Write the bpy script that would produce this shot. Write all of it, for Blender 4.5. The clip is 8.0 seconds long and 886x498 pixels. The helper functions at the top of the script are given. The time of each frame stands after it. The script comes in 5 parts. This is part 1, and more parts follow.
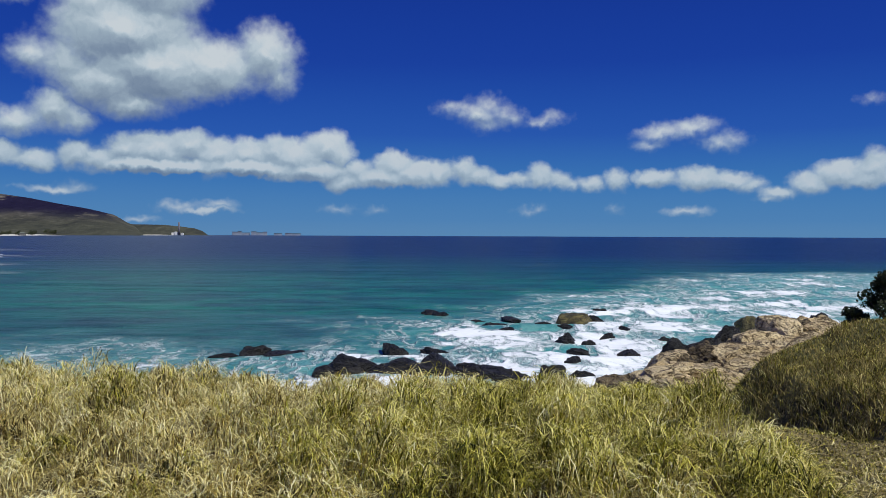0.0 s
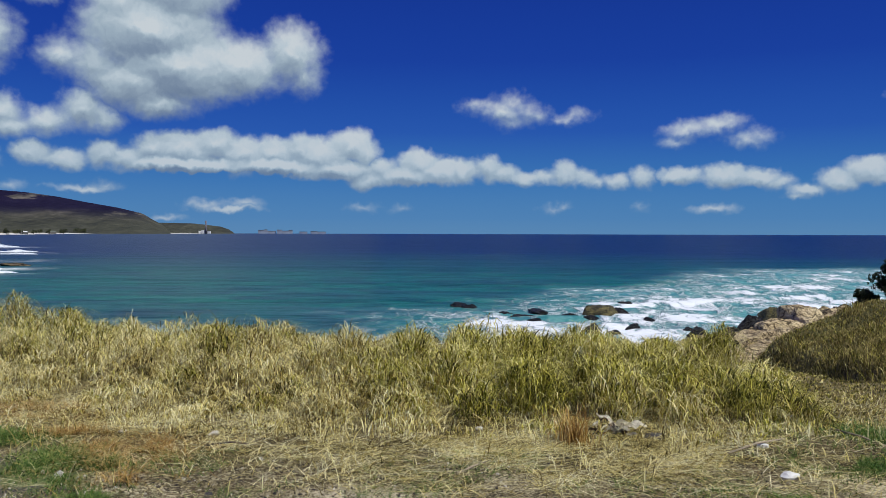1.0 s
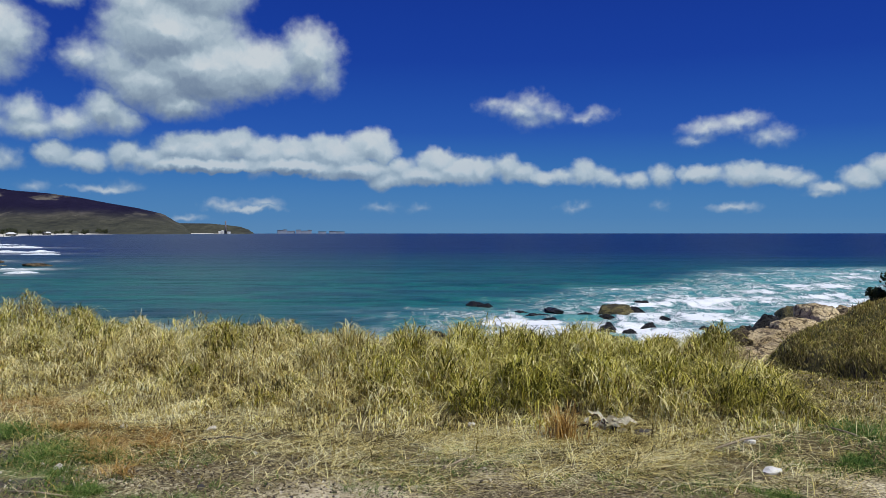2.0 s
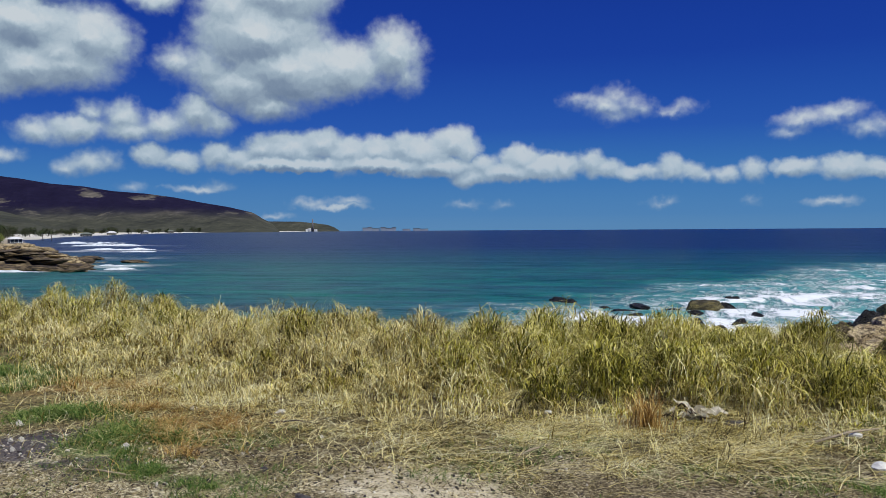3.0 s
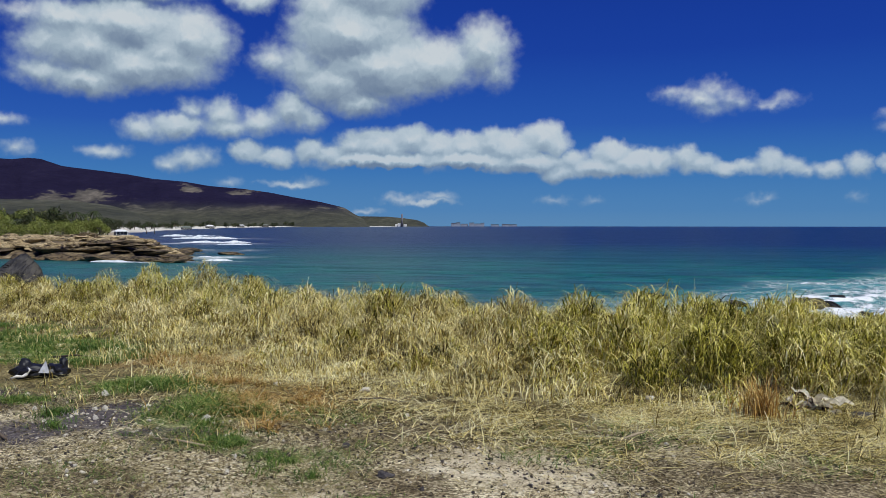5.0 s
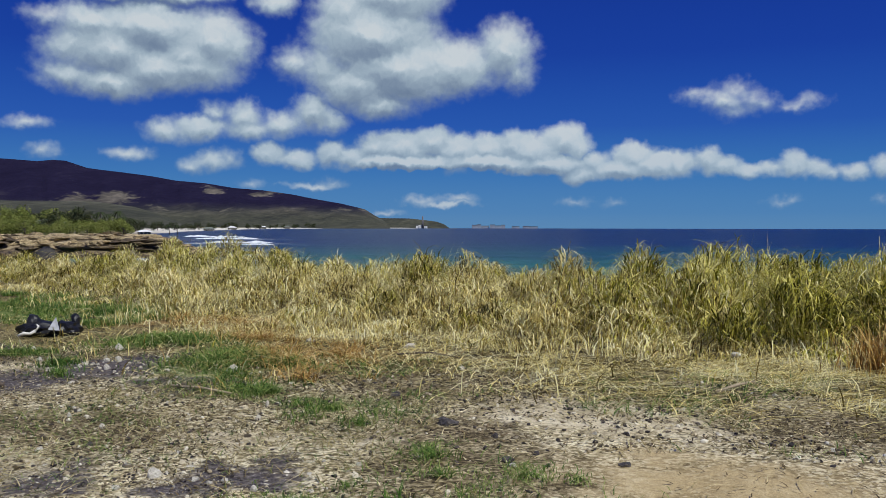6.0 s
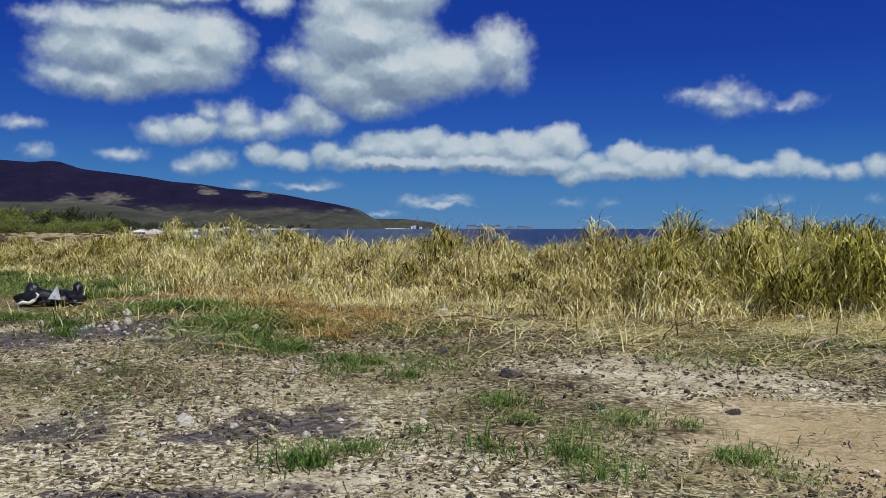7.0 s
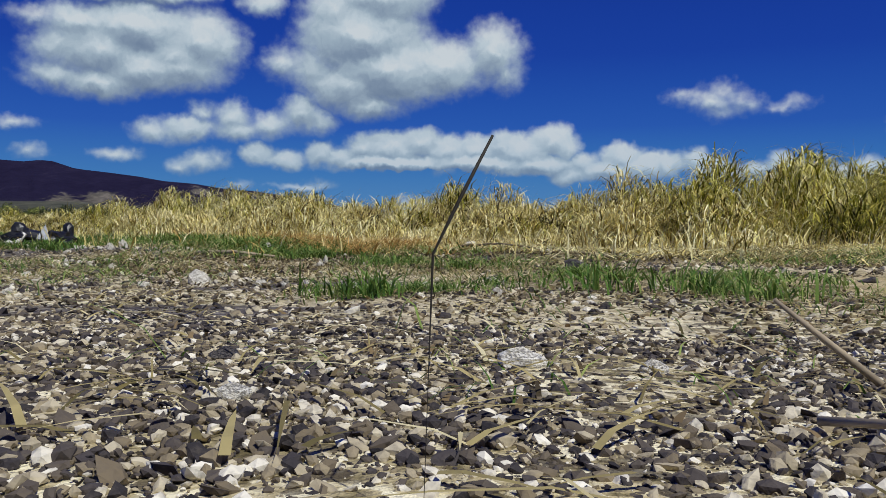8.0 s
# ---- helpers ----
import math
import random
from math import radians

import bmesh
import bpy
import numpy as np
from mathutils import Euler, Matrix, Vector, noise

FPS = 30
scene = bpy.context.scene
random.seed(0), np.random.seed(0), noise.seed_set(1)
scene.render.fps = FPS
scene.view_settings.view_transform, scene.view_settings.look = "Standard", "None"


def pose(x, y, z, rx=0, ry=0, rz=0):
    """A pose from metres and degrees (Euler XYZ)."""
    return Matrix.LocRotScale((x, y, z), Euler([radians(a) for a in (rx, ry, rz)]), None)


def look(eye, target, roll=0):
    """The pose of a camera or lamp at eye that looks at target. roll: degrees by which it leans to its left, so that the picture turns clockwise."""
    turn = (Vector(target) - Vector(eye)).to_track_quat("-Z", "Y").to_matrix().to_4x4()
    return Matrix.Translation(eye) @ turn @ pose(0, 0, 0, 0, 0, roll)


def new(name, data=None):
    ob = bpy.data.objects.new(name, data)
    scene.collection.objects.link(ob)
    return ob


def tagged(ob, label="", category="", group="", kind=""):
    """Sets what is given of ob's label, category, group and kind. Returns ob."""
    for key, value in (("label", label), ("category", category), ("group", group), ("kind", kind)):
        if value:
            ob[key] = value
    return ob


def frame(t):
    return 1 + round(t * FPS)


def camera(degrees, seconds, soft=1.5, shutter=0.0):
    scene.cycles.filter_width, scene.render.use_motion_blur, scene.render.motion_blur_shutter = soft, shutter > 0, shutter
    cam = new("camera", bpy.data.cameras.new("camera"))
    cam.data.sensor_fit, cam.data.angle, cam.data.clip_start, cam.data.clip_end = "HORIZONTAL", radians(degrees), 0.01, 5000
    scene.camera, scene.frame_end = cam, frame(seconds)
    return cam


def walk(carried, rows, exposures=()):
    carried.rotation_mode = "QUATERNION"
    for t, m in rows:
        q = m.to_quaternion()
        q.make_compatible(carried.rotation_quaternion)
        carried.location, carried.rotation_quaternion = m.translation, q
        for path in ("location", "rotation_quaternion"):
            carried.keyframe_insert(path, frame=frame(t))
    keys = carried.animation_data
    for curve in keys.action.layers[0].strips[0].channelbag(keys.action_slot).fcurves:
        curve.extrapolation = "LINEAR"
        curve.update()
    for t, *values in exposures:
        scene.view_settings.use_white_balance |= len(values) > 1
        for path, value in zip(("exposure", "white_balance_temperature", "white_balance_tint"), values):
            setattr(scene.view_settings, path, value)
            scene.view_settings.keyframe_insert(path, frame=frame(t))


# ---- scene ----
# ---- camera and walk ----
cam = camera(56.0, 8.0, soft=0.4)
PATH = [
    (0.0, 0.0, 0.0, 1.465, 0.0, -0.942, -0.234),
    (0.5, -0.142, -0.534, 1.298, 1.863, -1.088, -0.245),
    (1.0, -0.226, -1.223, 1.251, 1.684, -1.081, -0.158),
    (1.2, -0.248, -1.409, 1.254, 1.242, -1.009, -0.049),
    (2.3, 0.035, -1.154, 1.243, 5.691, -1.236, 0.128),
    (2.5, 0.065, -0.989, 1.195, 9.187, -1.314, 0.33),
    (3.0, -0.012, -1.065, 1.133, 8.683, -1.315, 0.339),
    (3.5, -0.13, -1.023, 1.168, 10.104, -1.305, 0.322),
    (4.0, -0.093, -0.996, 1.268, 13.904, -1.38, 0.257),
    (4.2, -0.097, -1.011, 1.279, 14.295, -1.444, 0.125),
    (5.3, -0.085, -0.635, 0.831, 15.216, -1.622, -0.055),
    (5.5, -0.176, -0.527, 0.75, 15.719, -1.494, -0.078),
    (6.0, -0.4, -0.302, 0.638, 16.175, -1.47, -0.121),
    (6.5, -0.511, -0.243, 0.539, 15.717, -1.445, -0.142),
    (7.0, -0.679, -0.039, 0.419, 15.825, -1.432, -0.029),
    (7.5, -0.792, 0.144, 0.241, 15.671, -1.468, -0.027),
    (8.0, -0.918, 0.263, 0.087, 15.412, -1.419, -0.105),
]
walk(cam, [(t, pose(x, y, z, 90 + pitch, roll, yaw)) for t, x, y, z, yaw, pitch, roll in PATH], exposures=[(0.0, -0.38, 6200, 7)])

# ---- light: one sun high on the landward side, a deep blue sky with fair-weather clouds ----
SUN_EL, SUN_AZ = 54.0, 126.0     # degrees; azimuth clockwise from the +y axis
SEA = -3.0
sun_way = Vector((math.sin(radians(SUN_AZ)) * math.cos(radians(SUN_EL)), math.cos(radians(SUN_AZ)) * math.cos(radians(SUN_EL)), math.sin(radians(SUN_EL))))
sun = new("sun", bpy.data.lights.new("sun", "SUN"))
sun.data.energy, sun.data.angle, sun.data.color = 5.0, radians(0.6), (1.0, 0.96, 0.88)
sun.matrix_world = look((0, 0, 50), Vector((0, 0, 50)) - sun_way)


class Nodes:
    """Short forms for building node trees."""

    def __init__(self, tree):
        self.tree, self.n, self.l = tree, tree.nodes, tree.links

    def add(self, kind, **values):
        node = self.n.new(kind)
        for key, value in values.items():
            if key in ("operation", "blend_type", "data_type", "noise_dimensions", "sky_type", "feature", "interpolation_type", "distance", "node_tree", "wave_type"):
                if key == "operation":
                    node.operation = value
                elif key == "blend_type":
                    node.blend_type = value
                elif key == "data_type":
                    node.data_type = value
                elif key == "noise_dimensions":
                    node.noise_dimensions = value
                elif key == "sky_type":
                    node.sky_type = value
                elif key == "feature":
                    node.feature = value
                elif key == "interpolation_type":
                    node.interpolation_type = value
                elif key == "node_tree":
                    node.node_tree = value
        return node

    def feed(self, socket, value):
        if isinstance(value, bpy.types.NodeSocket):
            self.l.new(value, socket)
        elif value is not None:
            socket.default_value = value

    def math(self, op, a, b=None, c=None, clamp=False):
        node = self.add("ShaderNodeMath", operation=op)
        node.use_clamp = clamp
        for i, v in enumerate((a, b, c)):
            self.feed(node.inputs[i], v)
        return node.outputs[0]

    def vec(self, op, a, b=None, c=None):
        node = self.add("ShaderNodeVectorMath", operation=op)
        for i, v in enumerate((a, b, c)):
            if v is not None:
                self.feed(node.inputs[3] if op == "SCALE" and i == 1 else node.inputs[i], v)
        return node.outputs["Value"] if op in ("LENGTH", "DOT_PRODUCT", "DISTANCE") else node.outputs[0]

    def noise(self, vector, scale, detail=4.0, rough=0.55, color=False, distortion=0.0):
        node = self.add("ShaderNodeTexNoise")
        self.feed(node.inputs["Vector"], vector)
        node.inputs["Scale"].default_value, node.inputs["Detail"].default_value = scale, detail
        node.inputs["Roughness"].default_value, node.inputs["Distortion"].default_value = rough, distortion
        return node.outputs["Color" if color else 0]

    def voronoi(self, vector, scale, feature="F1", out="Distance"):
        node = self.add("ShaderNodeTexVoronoi", feature=feature)
        self.feed(node.inputs["Vector"], vector)
        node.inputs["Scale"].default_value = scale
        return node.outputs[out]

    def ramp(self, fac, stops):
        node = self.add("ShaderNodeValToRGB")
        self.feed(node.inputs[0], fac)
        e = node.color_ramp.elements
        while len(e) < len(stops):
            e.new(0.5)
        for k, (p, c) in zip(e, stops):
            k.position, k.color = p, (*c, 1.0) if len(c) == 3 else c
        return node.outputs[0]

    def mix(self, fac, a, b, blend="MIX"):
        node = self.add("ShaderNodeMix", data_type="RGBA", blend_type=blend)
        node.clamp_factor = True
        self.feed(node.inputs[0], fac)
        self.feed(node.inputs[6], (*a, 1.0) if isinstance(a, tuple) and len(a) == 3 else a)
        self.feed(node.inputs[7], (*b, 1.0) if isinstance(b, tuple) and len(b) == 3 else b)
        return node.outputs[2]

    def step(self, x, lo, hi, a=0.0, b=1.0):
        node = self.add("ShaderNodeMapRange", interpolation_type="SMOOTHSTEP")
        self.feed(node.inputs[0], x)
        for i, v in enumerate((lo, hi, a, b)):
            node.inputs[1 + i].default_value = v
        return node.outputs[0]

    def bump(self, height, strength, distance):
        node = self.add("ShaderNodeBump")
        self.feed(node.inputs["Height"], height)
        node.inputs["Strength"].default_value, node.inputs["Distance"].default_value = strength, distance
        return node.outputs[0]


def make_sky():
    world = bpy.data.worlds.new("sky")
    scene.world, world.use_nodes = world, True
    t = world.node_tree
    t.nodes.clear()
    w = Nodes(t)
    way = w.add("ShaderNodeTexCoord").outputs["Generated"]
    apart = w.add("ShaderNodeSeparateXYZ")
    w.feed(apart.inputs[0], way)
    az = w.math("MULTIPLY", w.math("ARCTAN2", apart.outputs[0], apart.outputs[1]), 180 / math.pi)
    el = w.math("MULTIPLY", w.math("ARCSINE", apart.outputs[2]), 180 / math.pi)
    joined = w.add("ShaderNodeCombineXYZ")
    w.feed(joined.inputs[0], az)
    w.feed(joined.inputs[1], el)
    flat = joined.outputs[0]

    # clear sky
    sky = w.add("ShaderNodeTexSky", sky_type="NISHITA")
    sky.sun_disc, sky.sun_elevation, sky.sun_rotation = False, radians(SUN_EL), radians(SUN_AZ)
    sky.air_density, sky.dust_density, sky.ozone_density, sky.altitude = 1.0, 0.2, 2.0, 0.0
    grade = w.add("ShaderNodeHueSaturation")
    w.feed(grade.inputs["Color"], sky.outputs[0])
    grade.inputs["Hue"].default_value, grade.inputs["Saturation"].default_value, grade.inputs["Value"].default_value = SKY_HUE, SKY_SAT, SKY_VAL
    clear = grade.outputs[0]
    # tropical air: pale blue at the horizon, ultramarine overhead
    deep = w.ramp(w.step(el, -1.0, 30.0), [(0.0, (0.105, 0.30, 0.60)), (0.012, (0.070, 0.26, 0.60)), (0.06, (0.038, 0.200, 0.575)), (0.16, (0.019, 0.106, 0.53)), (0.36, (0.012, 0.056, 0.43)), (0.7, (0.011, 0.036, 0.34)), (1.0, (0.010, 0.032, 0.31))])
    clear = w.mix(0.90, clear, w.vec("SCALE", deep, 10.0))

    # heaps of round puffs: (azimuth, elevation, half width, half height), in degrees
    group = bpy.data.node_groups.new("cloud_shape", "ShaderNodeTree")
    group.interface.new_socket("P", in_out="INPUT", socket_type="NodeSocketVector")
    group.interface.new_socket("solid", in_out="OUTPUT", socket_type="NodeSocketFloat")
    group.interface.new_socket("depth", in_out="OUTPUT", socket_type="NodeSocketFloat")
    g = Nodes(group)
    g_in, g_out = g.add("NodeGroupInput"), g.add("NodeGroupOutput")
    fields, depths = [], []

    def cloud(soft, thick, puffs):
        d = None
        for a, e, rx, ry in puffs:
            r = 0.5 * (rx + ry)
            local = g.vec("MULTIPLY_ADD", g_in.outputs[0], (1 / rx, 1 / ry, 0.0), (-a / rx, -e / ry, 0.0))
            one = g.math("MULTIPLY_ADD", g.vec("LENGTH", local), r, -r)
            d = one if d is None else g.math("SMOOTH_MIN", d, one, 1.1 * soft)
        fields.append(g.math("MULTIPLY", g.math("DIVIDE", d, -soft), thick))
        depths.append(g.math("MULTIPLY", d, -1.0))

    cloud(0.95, 1.00, [(-41.3, 12.9, 1.4, 0.59), (-38.9, 12.8, 2.6, 1.18), (-35.5, 12.7, 4.1, 1.88), (-31.7, 12.1, 2.9, 2.12), (-30.1, 11.7, 1.5, 1.60), (-40.2, 9.5, 2.2, 1.09), (-37.6, 9.3, 3.2, 1.18), (-34.9, 10.2, 3.8, 1.76), (-32.8, 10.3, 3.2, 1.60), (-36.2, 15.1, 6.8, 1.01), (-37.6, 11.3, 3.8, 1.9), (-40.2, 11.2, 2.0, 1.3), (-33.2, 11.2, 3.0, 1.7)])  # big left
    cloud(0.95, 1.00, [(-12.0, 11.9, 2.2, 2.13), (-11.1, 10.4, 1.2, 1.12), (-20.9, 12.9, 4.8, 2.72), (-19.0, 10.8, 5.0, 2.59), (-22.1, 9.6, 3.4, 1.86), (-15.5, 10.8, 3.5, 2.04), (-20.5, 8.3, 2.7, 1.05), (-26.2, 11.0, 1.5, 1.10), (-24.3, 10.7, 1.9, 1.65), (-19.7, 15.5, 4.2, 2.12), (-22.8, 14.3, 2.3, 2.14)])  # big middle
    cloud(0.65, 1.00, [(-34.7, 6.3, 1.4, 0.79), (-32.4, 6.5, 2.1, 0.95), (-31.5, 7.5, 0.9, 0.73), (-29.5, 7.4, 1.4, 1.11), (-29.2, 6.5, 1.8, 0.74), (-27.0, 6.9, 1.5, 0.93), (-24.9, 7.7, 1.7, 1.42), (-23.6, 7.3, 1.1, 0.94), (-27.5, 14.7, 1.5, 0.88)])  # second row
    cloud(0.50, 0.75, [(-36.9, 4.7, 1.3, 0.46), (-36.1, 4.8, 0.7, 0.36), (-32.8, 4.1, 1.1, 0.59), (-31.6, 4.4, 1.4, 0.74), (-30.5, 4.5, 0.7, 0.67), (-41.8, 4.7, 1.0, 0.48)])  # small left
    cloud(0.42, 1.00, [(-27.9, 5.0, 1.3, 0.90), (-26.2, 4.6, 1.5, 0.68), (-23.8, 5.0, 1.3, 0.99), (-22.4, 4.7, 1.5, 0.84), (-20.9, 5.5, 1.5, 0.99), (-19.0, 5.4, 2.3, 1.38), (-17.0, 5.9, 1.7, 1.15), (-15.1, 5.2, 1.9, 1.34), (-13.2, 5.4, 1.7, 1.15), (-11.4, 5.7, 1.3, 1.22), (-10.1, 5.3, 2.3, 1.37), (-8.0, 6.0, 1.7, 1.14), (-7.0, 5.5, 1.1, 0.95), (-13.2, 4.5, 4.6, 0.69), (-19.0, 4.5, 5.0, 0.62), (-8.9, 4.3, 3.4, 0.84)])  # row a
    cloud(0.40, 1.00, [(-5.9, 4.5, 1.3, 0.83), (-6.7, 3.7, 1.9, 0.76), (-3.3, 4.8, 1.7, 1.12), (-2.2, 4.2, 2.2, 1.05), (-4.0, 3.9, 2.6, 0.83), (-0.4, 4.2, 1.4, 0.89), (1.4, 4.5, 1.2, 0.96), (2.3, 4.1, 1.4, 0.73), (3.9, 3.8, 1.4, 0.58), (5.2, 3.8, 1.0, 0.50), (6.6, 4.0, 1.2, 0.85), (7.9, 3.7, 1.0, 0.71), (8.7, 3.5, 0.8, 0.42), (10.1, 3.6, 0.9, 0.63), (11.8, 3.8, 0.9, 0.85)])  # row b
    cloud(0.40, 1.00, [(14.1, 3.9, 1.6, 0.67), (17.0, 3.8, 1.8, 0.81), (19.1, 3.7, 1.6, 0.65), (20.4, 3.3, 1.0, 0.44), (22.1, 2.8, 1.2, 0.43), (23.9, 3.4, 1.3, 0.78), (25.5, 4.0, 1.7, 0.98), (27.4, 4.3, 1.2, 1.20), (27.2, 3.7, 1.7, 0.75), (21.3, 2.4, 0.7, 0.26)])  # row c
    cloud(0.85, 0.8, [(0.8, 8.6, 1.0, 0.36), (2.4, 8.3, 1.8, 0.71), (3.0, 8.9, 0.9, 0.64), (4.3, 8.2, 0.8, 0.57), (3.0, 7.6, 1.0, 0.43), (6.7, 7.8, 1.1, 0.31), (7.5, 8.0, 0.5, 0.28)])  # wisps
    cloud(0.75, 0.8, [(14.6, 6.8, 1.6, 0.48), (16.1, 7.1, 1.6, 0.48), (17.3, 7.4, 1.1, 0.37), (13.9, 6.1, 1.0, 0.33), (18.2, 6.1, 1.2, 0.51), (19.2, 6.4, 0.6, 0.36), (27.1, 8.4, 0.4, 0.20)])  # wisps right
    cloud(0.55, 0.60, [(-17.6, 1.8, 1.2, 0.31), (-15.1, 1.9, 1.2, 0.27), (-16.1, 1.6, 2.3, 0.23), (-7.2, 1.8, 0.7, 0.23), (-4.6, 1.7, 0.5, 0.19), (-24.9, 2.9, 1.9, 0.27), (-23.8, 3.1, 0.8, 0.30), (-29.2, 2.8, 0.7, 0.22), (-15.1, 3.9, 0.8, 0.31), (-42.7, 6.4, 1.4, 0.40), (5.9, 1.7, 0.7, 0.18)])  # low
    cloud(0.50, 0.60, [(16.3, 1.7, 1.4, 0.30), (6.4, 1.8, 0.5, 0.19), (11.7, 1.8, 0.3, 0.19), (-19.9, 1.0, 1.0, 0.18)])  # low right
    total = fields[0]
    for f in fields[1:]:
        total = g.math("MAXIMUM", total, f)
    inner = depths[0]
    for f in depths[1:]:
        inner = g.math("MAXIMUM", inner, f)
    g.feed(g_out.inputs[0], total)
    g.feed(g_out.inputs[1], inner)

    # ragged edges from two sizes of noise
    wide = w.vec("SUBTRACT", w.noise(flat, 0.45, 3.0, 0.55, color=True), (0.5, 0.5, 0.5))
    fine = w.vec("SUBTRACT", w.noise(flat, 1.5, 4.0, 0.5, color=True), (0.5, 0.5, 0.5))
    bent = w.vec("ADD", flat, w.vec("ADD", w.vec("MULTIPLY", wide, (1.5, 1.0, 0.0)), w.vec("MULTIPLY", fine, (0.75, 0.6, 0.0))))

    def solid(p):
        node = w.add("ShaderNodeGroup", node_tree=group)
        w.feed(node.inputs[0], p)
        return node.outputs

    here, deep_here = solid(bent)
    above, over, far_over = (solid(w.vec("ADD", bent, (0.12 * h, h, 0.0)))[1] for h in (0.45, 1.3, 3.4))
    tuft = w.noise(flat, 1.6, 4.0, 0.5)
    cover = w.step(w.math("ADD", here, w.math("MULTIPLY", w.math("SUBTRACT", tuft, 0.5), 1.0)), -0.55, 1.35)
    lift, deep_in, core = (w.math("SUBTRACT", deep_here, o) for o in (above, over, far_over))
    relief = w.math("SUBTRACT", w.noise(bent, 0.9, 4.0, 0.55), w.noise(w.vec("ADD", bent, (0.05, 0.35, 0.0)), 0.9, 4.0, 0.55))
    lit = w.math("ADD", w.math("MULTIPLY", lift, 0.34), w.math("MULTIPLY", relief, 0.5))
    lit = w.math("ADD", lit, w.math("ADD", w.math("MULTIPLY", deep_in, 0.10), w.math("MULTIPLY", core, 0.03)))
    lit = w.math("ADD", lit, 0.59, clamp=True)
    white = w.ramp(lit, [(0.0, (0.22, 0.30, 0.45)), (0.3, (0.345, 0.44, 0.575)), (0.6, (0.55, 0.67, 0.775)), (0.85, (0.81, 0.91, 0.98)), (1.0, (0.95, 1.0, 1.03))])
    haze = w.step(el, 0.5, 9.0, 0.35, 0.0)
    white = w.mix(haze, white, (0.30, 0.48, 0.74))
    shown = w.mix(w.math("MULTIPLY", cover, CLOUD_COVER), clear, w.vec("SCALE", white, CLOUD_VAL))
    back = w.add("ShaderNodeBackground")
    w.feed(back.inputs[0], shown)
    back.inputs[1].default_value = SKY_STRENGTH
    out = w.add("ShaderNodeOutputWorld")
    w.feed(out.inputs[0], back.outputs[0])


SKY_HUE, SKY_SAT, SKY_VAL, SKY_STRENGTH = 0.515, 1.5, 0.7, 0.1
CLOUD_COVER, CLOUD_VAL = 0.97, 8.2
make_sky()


# ---- materials ----
def material(name):
    m = bpy.data.materials.new(name)
    m.use_nodes = True
    w = Nodes(m.node_tree)
    m.node_tree.nodes.clear()
    shader = w.add("ShaderNodeBsdfPrincipled")
    out = w.add("ShaderNodeOutputMaterial")
    w.feed(out.inputs[0], shader.outputs[0])
    return m, w, shader


def place(w):
    return w.add("ShaderNodeTexCoord").outputs["Object"]


def blade_material(name, stops, rough=0.75, through_light=0.20):
    """Leaves: a colour for each blade, a paler worn grain along it, light shining through."""
    m = bpy.data.materials.new(name)
    m.use_nodes = True
    m.node_tree.nodes.clear()
    w = Nodes(m.node_tree)
    p = place(w)
    own = w.add("ShaderNodeNewGeometry").outputs["Random Per Island"]
    field = w.noise(p, 2.0, 3.0)
    col = w.ramp(w.math("ADD", w.math("MULTIPLY", own, 0.95), w.math("MULTIPLY", w.math("SUBTRACT", field, 0.47), 1.3), clamp=True), stops)
    grain = w.noise(p, 60.0, 2.0)
    col = w.mix(w.step(grain, 0.40, 0.75, 0.0, 0.22), col, (0.10, 0.085, 0.035), "MIX")
    shader = w.add("ShaderNodeBsdfPrincipled")
    w.feed(shader.inputs["Base Color"], col)
    shader.inputs["Roughness"].default_value = rough
    shader.inputs["Specular IOR Level"].default_value = 0.25
    leaf = w.add("ShaderNodeBsdfTranslucent")
    w.feed(leaf.inputs[0], col)
    both = w.add("ShaderNodeMixShader")
    both.inputs[0].default_value = through_light
    w.feed(both.inputs[1], shader.outputs[0])
    w.feed(both.inputs[2], leaf.outputs[0])
    out = w.add("ShaderNodeOutputMaterial")
    w.feed(out.inputs[0], both.outputs[0])
    return m


STRAW = blade_material("dry_straw", [(0.0, (0.048, 0.032, 0.005)), (0.20, (0.24, 0.175, 0.032)), (0.38, (0.63, 0.50, 0.14)), (0.57, (0.94, 0.82, 0.34)), (1.0, (1.0, 0.95, 0.60))])
TALL = blade_material("tall_grass_green_gold", [(0.0, (0.024, 0.027, 0.002)), (0.26, (0.125, 0.130, 0.008)), (0.48, (0.38, 0.35, 0.032)), (0.68, (0.74, 0.66, 0.12)), (1.0, (0.98, 0.90, 0.38))])
RUST = blade_material("rust_dead_grass", [(0.0, (0.16, 0.09, 0.02)), (0.35, (0.44, 0.24, 0.055)), (0.7, (0.66, 0.44, 0.13)), (1.0, (0.84, 0.68, 0.32))])
GREEN = blade_material("green_weed", [(0.0, (0.032, 0.085, 0.012)), (0.5, (0.105, 0.205, 0.028)), (1.0, (0.34, 0.40, 0.11))])
LITTER = blade_material("dead_leaf_crumbs", [(0.0, (0.03, 0.022, 0.014)), (0.5, (0.09, 0.065, 0.035)), (1.0, (0.24, 0.17, 0.085))], 0.9, 0.1)
OLD_STRAW = blade_material("weathered_straw", [(0.0, (0.10, 0.085, 0.03)), (0.4, (0.26, 0.21, 0.08)), (0.75, (0.52, 0.43, 0.19)), (1.0, (0.85, 0.76, 0.45))])
